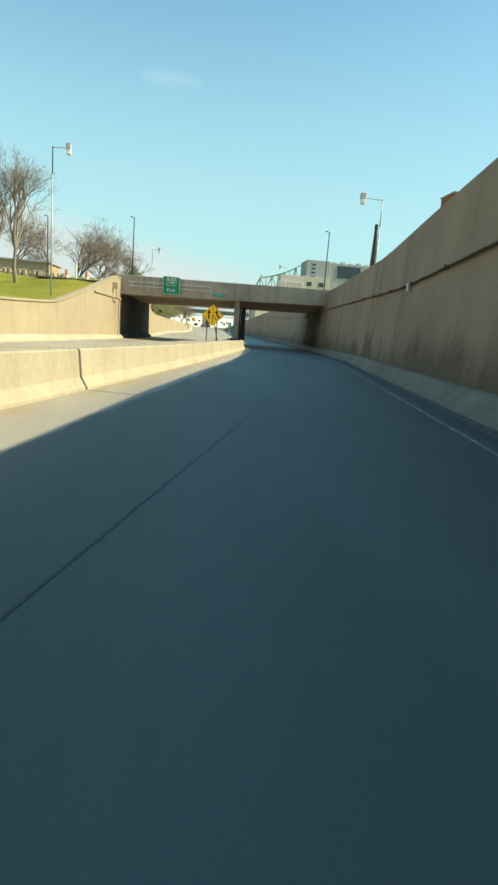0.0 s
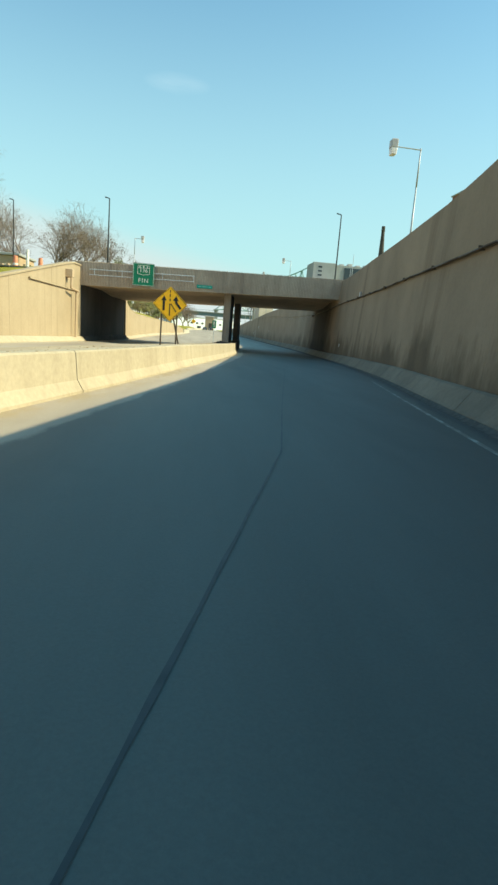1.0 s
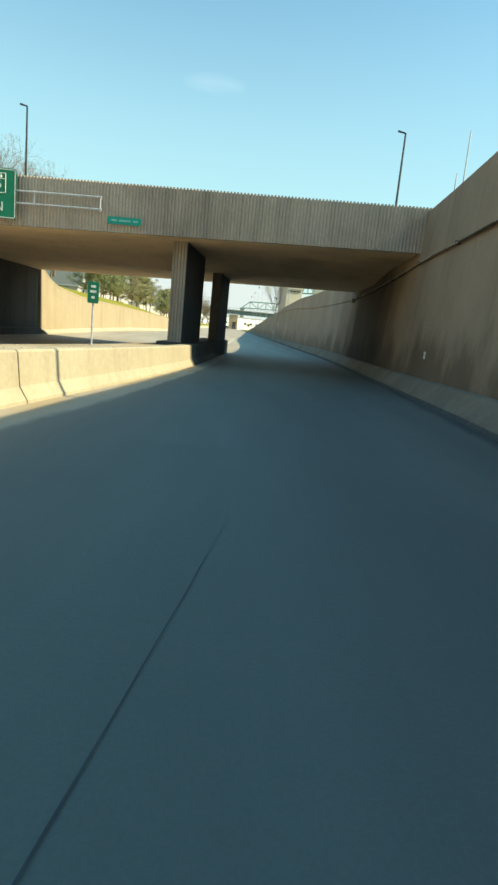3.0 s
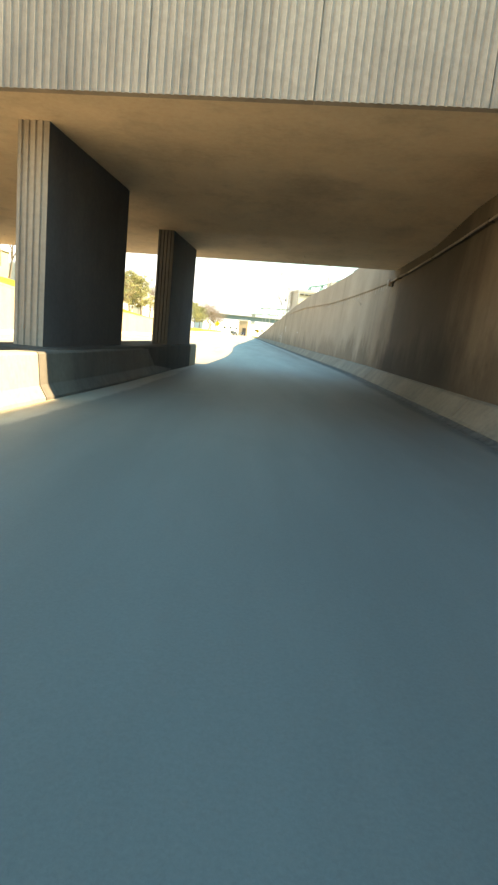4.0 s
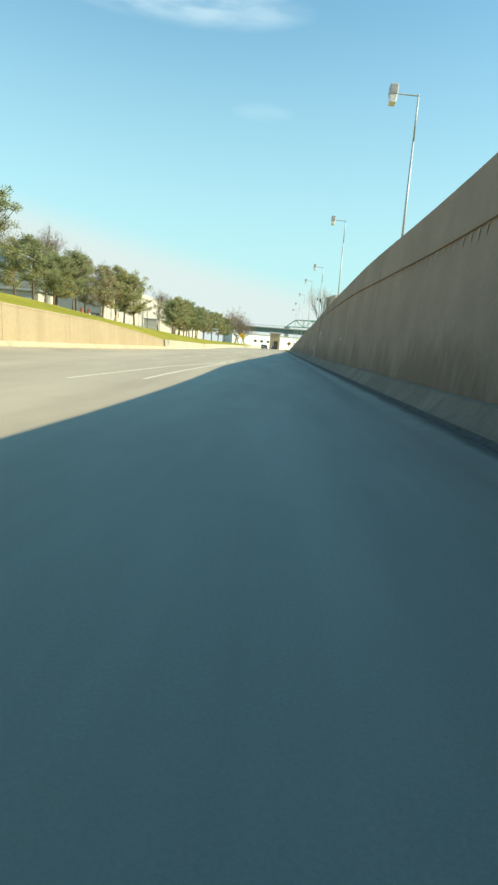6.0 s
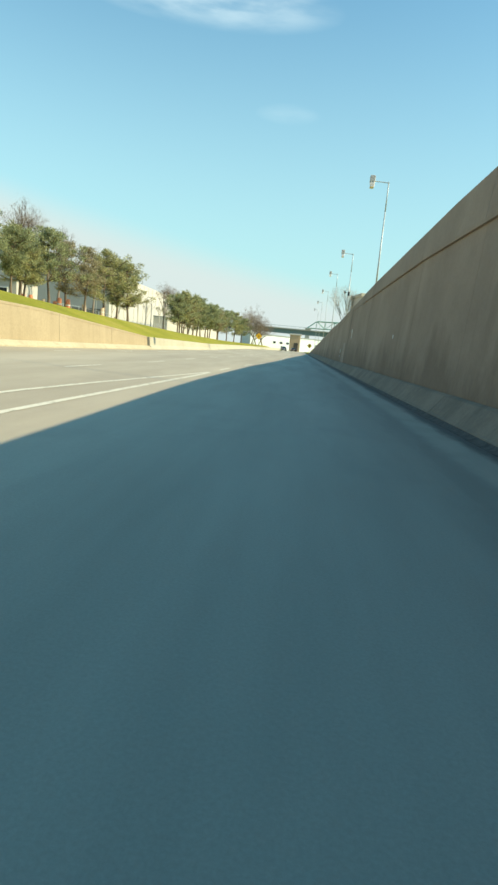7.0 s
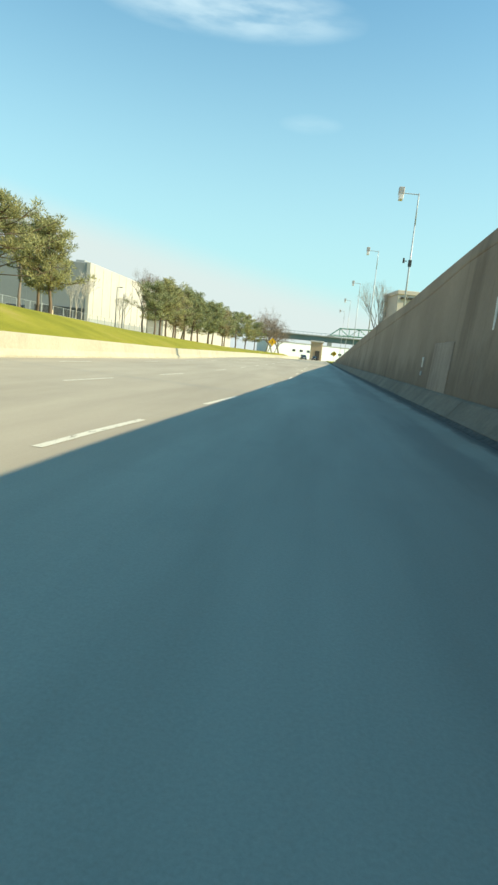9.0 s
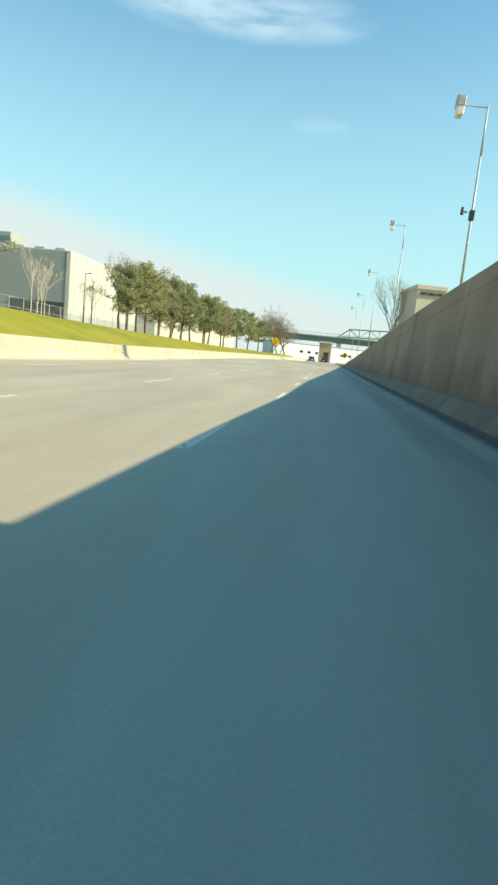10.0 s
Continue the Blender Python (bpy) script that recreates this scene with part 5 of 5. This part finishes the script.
# ---- buildings ----
def windows(e, x0, x1, z0, z1, y, nx, nz, fill=0.5, ax="x", mat=None):
    """Recessed-looking panes set proud of a wall by a few centimetres, each with a frame."""
    for i in range(nx):
        for j in range(nz):
            a = x0 + (x1 - x0) * (i + 0.5) / nx
            c = z0 + (z1 - z0) * (j + 0.5) / nz
            w, h = (x1 - x0) / nx * fill, (z1 - z0) / nz * fill
            fr, pn = bmesh.new(), bmesh.new()
            if ax == "x":
                box(fr, (a - w / 2 - 0.12, y - 0.1, c - h / 2 - 0.12), (a + w / 2 + 0.12, y + 0.1, c + h / 2 + 0.12), 0.02)
                box(pn, (a - w / 2, y - 0.13, c - h / 2), (a + w / 2, y + 0.05, c + h / 2))
            else:
                box(fr, (y - 0.1, a - w / 2 - 0.12, c - h / 2 - 0.12), (y + 0.1, a + w / 2 + 0.12, c + h / 2 + 0.12), 0.02)
                box(pn, (y - 0.05, a - w / 2, c - h / 2), (y + 0.13, a + w / 2, c + h / 2))
            f = part("window", fr, mat or CLADGREY, e)
            g = link_mesh("pane", pn, WINDOW, None)
            g.parent = f
            g.matrix_parent_inverse = f.matrix_parent_inverse.copy()
            g.matrix_parent_inverse = Matrix.Identity(4)
            g.location = (0, 0, 0)


def big_shed():
    e = base("warehouse", (-60, 190, 2), "large flat-roofed warehouse, grey front and white long side", "building")
    part("grey_front", box(bmesh.new(), (-120, 177.9, 1), (-46.9, 179, 15.3), 0.05), CLADFRONT, e, "grey clad front wall")
    part("white_side", box(bmesh.new(), (-47.4, 177.8, 1), (-46.6, 300, 15.4), 0.05), CLADWHITE, e, "white cladding side wall")
    part("roof", box(bmesh.new(), (-120, 178.5, 15.3), (-47, 300, 15.5), 0.05), CLADGREY, e)
    for k in range(14):
        x = -50.3 - k * 3.9
        part("roof_unit", box(bmesh.new(), (x, 179.2, 15.5), (x + 1.9, 182, 15.95), 0.1), CLADGREY, e)
    bm = bmesh.new()
    for x in steps(-119, -48, 6):
        box(bm, (x - 0.05, 177.885, 1.5), (x + 0.05, 177.92, 15.2))
    part("cladding_joint", bm, CLADGREY, e)
    bm = bmesh.new()
    for y in steps(180, 298, 5):
        box(bm, (-46.62, y - 0.05, 1.5), (-46.55, y + 0.05, 15.2))
    part("cladding_joint", bm, CLADGREY, e)
    part("plinth", box(bmesh.new(), (-46.65, 178, 1), (-46.5, 299, 4.6), 0.02), CLADGREY, e, "grey wall base")
    part("front_plinth", box(bmesh.new(), (-58.0, 177.72, 1), (-47.4, 177.88, 6.4), 0.03), DARKBASE, e, "dark grey lower wall band")
    for x in (-64, -75, -92):
        part("dock_door", box(bmesh.new(), (x, 177.7, 1.5), (x + 4, 177.85, 6.0), 0.03), WINDOW, e)


big_shed()


def far_tower():
    e = base("far_building", (-149, 327, 0), "pale blue-green building beyond the warehouse", "building")
    part("wall", box(bmesh.new(), (-160, 320, 0), (-139, 335, 41.0), 0.1), CLADGREY, e)
    for k in range(3):
        part("glazed_band", box(bmesh.new(), (-159.8, 319.8, 31.5 + 3 * k), (-139.2, 320.05, 33.2 + 3 * k), 0.03), GIRDER, e)


far_tower()


def fence(x, y0, y1, h, label):
    e = base("chain_fence", (x, (y0 + y1) / 2, 2), label, "fence")
    for y in steps(y0, y1, 3.2):
        z = bank(x, y)
        part("post", rod(bmesh.new(), (x, y, z), (x, y, z + h), 0.05, seg=6), STEEL, e)
    ys = steps(y0, y1, 3.2)
    for a, b in zip(ys, ys[1:]):
        bm = bmesh.new()
        for f in (0.05, 0.5, 1.0):
            rod(bm, (x, a, bank(x, a) + h * f), (x, b, bank(x, b) + h * f), 0.02, seg=4)
        for k in range(1, 8):
            y = a + (b - a) * k / 8
            rod(bm, (x, y, bank(x, y)), (x, y, bank(x, y) + h), 0.008, seg=3)
        part("mesh_panel", bm, STEEL, e)


fence(-36, 120, 230, 2.2, "grey wire fence behind the pines")


def yard_pole(x, y, top, arm):
    z = bank(x, y) - 0.1
    e = base("yard_light_pole", (x, y, z), "slim grey light pole beside the warehouse yard", "pole", "poles by the warehouse yard")
    part("shaft", rod(bmesh.new(), (x, y, z), (x, y, top), 0.085, 0.05, 8), POLEGREY, e)
    part("foot", box(bmesh.new(), (x - 0.16, y - 0.16, z), (x + 0.16, y + 0.16, z + 0.3), 0.03), POLEGREY, e)
    if arm:
        bm = rod(bmesh.new(), (x, y, top - 0.06), (x + arm, y, top), 0.03, 0.025, 6)
        box(bm, (x + arm - 0.12, y - 0.1, top - 0.06), (x + arm + 0.3, y + 0.1, top + 0.05), 0.02)
        part("arm", bm, POLEGREY, e, "short arm with a flat lamp head")


for x, y, top, arm in ((-27.5, 140, 7.9, 0.45), (-26.55, 140, 7.1, 0), (-33.6, 131, 6.6, 0)):
    yard_pole(x, y, top, arm)


def white_wall():
    e = base("long_white_shed", (-36, 190, 2), "long low white industrial shed behind the pines", "building")
    part("wall", box(bmesh.new(), (-40, 196, 1), (-36, 300, 6.4), 0.05), CLADWHITE, e)
    part("roof_edge", box(bmesh.new(), (-40.1, 195.9, 6.4), (-35.8, 300.2, 6.7), 0.05), CLADGREY, e)


white_wall()


def small_house(x, y, z, w, d, h, wall, label, roof=None):
    e = base("house", (x, y, z), label, "house")
    part("wall", box(bmesh.new(), (x - w / 2, y - d / 2, z - 0.5), (x + w / 2, y + d / 2, z + h), 0.05), wall, e)
    bm = box(bmesh.new(), (x - w / 2 - 0.25, y - d / 2 - 0.25, z + h), (x + w / 2 + 0.25, y + d / 2 + 0.25, z + h + 0.35), 0.05)
    part("roof", bm, roof or CLADGREY, e)
    windows(e, x - w / 2 + 0.5, x + w / 2 - 0.5, z + 0.6, z + h - 0.4, y - d / 2, max(2, int(w / 2.6)), max(1, int(h / 3)), 0.45, mat=WHITEP)
    return e


small_house(-40, 46, 5.2, 13, 8, 4.3, BRICK, "tan masonry town house behind bare trees")
small_house(-70, 48, 5.0, 16, 9, 8, REDBRICK, "red brick town house behind bare trees")
small_house(-44, 82, 3.8, 12, 9, 6, BRICK, "tan masonry building behind the trees")
small_house(-60, 100, 3.6, 16, 10, 7, REDBRICK, "red brick building behind the trees")
small_house(-40, 110, 3.2, 9, 6, 3.2, CLADWHITE, "white site hut behind the pines")


def brick_fence():
    e = base("boundary_fence", (-38, 20, 5), "tan boundary fence of upright posts behind the grass", "fence")
    for k in range(-5, 60):
        x = -30 - k * 0.62
        part("post", box(bmesh.new(), (x - 0.13, 23.8 + k * 0.05, 5.2), (x + 0.13, 24.4 + k * 0.05, 7.0 + 0.05 * (k % 3)), 0.01), BRICK, e)


brick_fence()


def push_back(e, k):
    """Sets a far thing k times as far off and as large, seen from the head of the road."""
    o = Vector((-10.6, -56.8, 2.2))
    e.location = o + k * (e.location - o)
    e.scale = (k, k, k)


def office_block():
    e = base("office_block", (60, 250, 20), "pale flat-roofed office block on the hill beyond the bridge", "building")
    part("tower", box(bmesh.new(), (46, 250, 0), (58, 268, 38.2), 0.1), CLADGREY, e)
    part("wing", box(bmesh.new(), (58, 250.5, 0), (90, 268, 37.6), 0.1), CLADGREY, e)
    part("band", box(bmesh.new(), (62, 250.2, 30.5), (74, 250.6, 36.5), 0.05), WINDOW, e, "dark glazed band")
    part("low_block", box(bmesh.new(), (31.5, 240, 0), (56, 250, 29), 0.1), STONE, e, "pale stone lower block")
    part("low_block", box(bmesh.new(), (30, 236, 0), (42, 240, 25.5), 0.1), CLADWHITE, e, "white lower block")
    windows(e, 47, 52, 29, 37, 250, 1, 4, 0.4)
    windows(e, 43, 55, 23, 28, 240, 2, 1, 0.4)
    for k in range(7):
        part("roof_unit", box(bmesh.new(), (60 + k * 4.2, 252, 37.6), (62 + k * 4.2, 256, 38.4 + 0.4 * (k % 2)), 0.05), CLADWHITE, e)
    push_back(e, 3.0)


office_block()

e = base("chimney_stack", (66, 200, 5), "slender dark brick chimney with a banded top", "chimney")
part("shaft", rod(bmesh.new(), (66, 200, 1), (65, 200, 48.4), 2.9, 0.62, 12), NEARBLACK, e)
part("cap", rod(bmesh.new(), (65.02, 200, 47.3), (65, 200, 49.2), 0.82, 0.72, 12), NEARBLACK, e)
push_back(e, 5.0)
push_back(small_house(54.4, 94, 2.0, 6.5, 8, 36.2, REDBRICK, "tall narrow red building seen over the wall"), 2.5)
push_back(small_house(75, 203, 0.5, 13, 9, 31.5, CLADWHITE, "white plant building beside the chimney"), 5.0)

e = base("ribbed_block", (18.8, 200, 3), "tan stone block with lettered cornice beyond the wall", "building")
part("wall", box(bmesh.new(), (16.0, 200, 0), (21.8, 212, 17.6), 0.05), STONE, e)
part("cornice", box(bmesh.new(), (15.8, 199.8, 16.9), (22.0, 212.2, 17.8), 0.05), STONE, e)
bm = bmesh.new()
for k in range(3):
    box(bm, (16.6 + k * 1.6, 199.7, 15.9), (17.9 + k * 1.6, 199.95, 16.35))
part("lettering_bar", bm, NEARBLACK, e)
e.rotation_euler = (0, 0, radians(8))


# ---- the far steel bridge ----
def steel_bridge():
    e = base("steel_bridge", (0, 332, 0), "blue-grey steel girder bridge on stone piers crossing ahead", "bridge")
    for dy in (0, 8):
        bm = box(bmesh.new(), (-120, 332 + dy, 8.6), (44, 332.5 + dy, 10.6), 0.03)
        part("girder", bm, GIRDER, e, "blue-grey steel girder")
    part("deck", box(bmesh.new(), (-120, 331, 10.6), (44, 342, 11.1), 0.03), CLADGREY, e)
    for x in steps(-118, 42, 4):
        part("stiffener", box(bmesh.new(), (x - 0.12, 331.8, 8.6), (x + 0.12, 332.0, 10.6)), GIRDER, e)
    bm = bmesh.new()
    for x in steps(-118, 42, 2):
        rod(bm, (x, 331.2, 11.1), (x, 331.2, 12.1), 0.06, seg=4)
    rod(bm, (-120, 331.2, 12.1), (44, 331.2, 12.1), 0.07, seg=4)
    part("railing", bm, GIRDER, e)
    for x in (-52, -1.0, 40):
        p = part("pier", box(bmesh.new(), (x - 3.0, 331, -1), (x + 2.2, 341.5, 8.6), 0.2), BRICK, e, "tan stone bridge pier")
        part("pier_cap", box(bmesh.new(), (x - 3.4, 330.6, 7.9), (x + 2.6, 341.9, 8.62), 0.1), CLADWHITE, e)
        part("pier_door", box(bmesh.new(), (x - 0.8, 330.85, -0.5), (x + 1.2, 331.02, 4.2), 0.05), NEARBLACK, e)


steel_bridge()


def truss(name, x0, y0, z0, x1, y1, z1, rise0, rise1, bays, w=6.0, th=0.3, label="pale green steel truss span of a large bridge"):
    """Two lattice planes between two ends, with top chords that rise from rise0 to rise1."""
    e = base(name, ((x0 + x1) / 2, (y0 + y1) / 2, z0), label, "bridge")
    for side in (0, w):
        bot = [Vector((x0 + (x1 - x0) * i / bays, y0 + (y1 - y0) * i / bays + side, z0 + (z1 - z0) * i / bays)) for i in range(bays + 1)]
        top = []
        for i, b in enumerate(bot):
            f = i / bays
            top.append(b + Vector((0, 0, rise0 + (rise1 - rise0) * f ** 2 if i else 0.01)))
        for i in range(bays):
            for nm, a, c, r in (("bottom_chord", bot[i], bot[i + 1], th), ("top_chord", top[i], top[i + 1], th), ("diagonal", bot[i + 1] if i % 2 else top[i + 1], top[i] if i % 2 else bot[i], th * 0.6)):
                part(nm, rod(bmesh.new(), a, c, r, seg=4), TEAL, e)
            if i:
                part("vertical", rod(bmesh.new(), bot[i], top[i], th * 0.55, seg=4), TEAL, e)
    return e


truss("truss_span", 5.9, 482, 17.5, 59.3, 482, 18.5, 5.2, 6.4, 8, 7, 0.3)
truss("cantilever_span", 138, 1443, 94, 269, 1443, 102, 30.0, 73.0, 9, 16, 1.3, "pale green steel cantilever truss rising beyond the town")
for x in (140, 267):
    e = base("bridge_pier", (x, 1450, 0), "tall grey stone pier under the cantilever truss", "bridge pier")
    part("shaft", box(bmesh.new(), (x - 5, 1441, -4), (x + 5, 1462, 92.8 + (x - 138) * 0.061), 0.5), CLADGREY, e)
for x in (6.5, 58.8):
    e = base("bridge_pier", (x, 485, 0), "tall grey stone pier under the truss bridge", "bridge pier")
    part("shaft", box(bmesh.new(), (x - 1.6, 481, -1), (x + 1.6, 490, 17.35 + (x - 5.9) * 0.0187), 0.2), CLADGREY, e)
    part("cap", box(bmesh.new(), (x - 2.2, 480.4, 16.4 + (x - 5.9) * 0.0187), (x + 2.2, 490.6, 17.4 + (x - 5.9) * 0.0187), 0.1), CLADGREY, e)


def river_shed():
    e = base("white_building", (-8, 352, 0), "low white building with small dark windows under the bridge", "building")
    part("wall", box(bmesh.new(), (-30, 350, -1.5), (26, 362, 7.2), 0.05), COLDWHITE, e)
    part("roof_edge", box(bmesh.new(), (-30.2, 349.8, 7.2), (26.2, 362.2, 7.7), 0.05), CLADGREY, e)
    windows(e, -17, 0, 2.4, 5.2, 350, 4, 1, 0.4, mat=COLDWHITE)
    windows(e, 6, 20, 2.4, 5.2, 350, 3, 1, 0.4, mat=COLDWHITE)
    part("doorway", box(bmesh.new(), (-10.5, 349.85, -1), (-7.5, 350.02, 2.0), 0.03), WINDOW, e)
    e.rotation_euler = (0, 0, radians(32))
    e.location.y += 16


river_shed()


# ---- cars ----
def car(x, y, z, turn, paint, label):
    """A saloon car: lofted body, glazed cabin, four wheels, lamps."""
    at = Vector((x, y, z))
    e = base("car", at, label, "car", "cars on the roadway")
    M = Matrix.Translation(at) @ Matrix.Rotation(radians(turn), 4, "Z")

    def put(name, bm, mat, lab="", par=None, smooth=False):
        bmesh.ops.transform(bm, matrix=M, verts=bm.verts)
        return part(name, bm, mat, par or e, lab, smooth)
    prof = [(-2.2, 0.45, 0.82, 0.72), (-2.05, 0.28, 0.98, 0.84), (-1.3, 0.22, 1.02, 0.89), (0.0, 0.2, 0.97, 0.9), (1.0, 0.22, 0.93, 0.89), (1.9, 0.26, 0.8, 0.84), (2.2, 0.38, 0.62, 0.7)]
    bm = lofted(prof, lambda s: [(-s[3], s[0], s[1]), (s[3], s[0], s[1]), (s[3] * 1.03, s[0], (s[1] + s[2]) / 2), (s[3] * 0.94, s[0], s[2]), (-s[3] * 0.94, s[0], s[2]), (-s[3] * 1.03, s[0], (s[1] + s[2]) / 2)])
    put("body", bm, paint, smooth=False)
    cab = [(-1.75, 0.98, 0.8, 0.99, 0.78), (-1.05, 0.98, 0.82, 1.42, 0.6), (0.15, 0.95, 0.82, 1.46, 0.62), (1.05, 0.92, 0.8, 0.94, 0.76)]
    bm = lofted(cab, lambda s: [(-s[2], s[0], s[1]), (s[2], s[0], s[1]), (s[4], s[0], s[3]), (-s[4], s[0], s[3])])
    put("cabin_glass", bm, GLASS, "dark tinted windows")
    bm = lofted([(-1.0, 1.43), (-0.4, 1.48), (0.1, 1.47)], lambda s: [(-0.6, s[0], s[1] - 0.02), (0.6, s[0], s[1] - 0.02), (0.55, s[0], s[1] + 0.02), (-0.55, s[0], s[1] + 0.02)])
    put("roof", bm, paint)
    for sx in (-1, 1):
        for yy in (-1.35, 1.35):
            bm = rod(bmesh.new(), (sx * 0.72, yy, 0.32), (sx * 0.92, yy, 0.32), 0.32, seg=16)
            w = put("wheel", bm, RUBBER)
            put("rim", rod(bmesh.new(), (sx * 0.90, yy, 0.32), (sx * 0.935, yy, 0.32), 0.2, seg=10), STEEL, "", w)
        put("tail_lamp", box(bmesh.new(), (sx * 0.66 - 0.14, -2.19, 0.68), (sx * 0.66 + 0.14, -2.08, 0.84), 0.02), RED)
        put("head_lamp", box(bmesh.new(), (sx * 0.6 - 0.16, 2.02, 0.55), (sx * 0.6 + 0.16, 2.16, 0.68), 0.02), LENS)
    put("rear_bumper", box(bmesh.new(), (-0.8, -2.28, 0.34), (0.8, -2.1, 0.56), 0.05), paint)
    put("plate", box(bmesh.new(), (-0.25, -2.295, 0.6), (0.25, -2.2, 0.72), 0.01), WHITEP)
    return e


car(-5.0, 262, 0.1, 8, CARBLUE, "grey car stopped far ahead by the junction")
car(-1.5, 275, 0.1, 8, CARDARK, "dark car stopped far ahead by the junction")
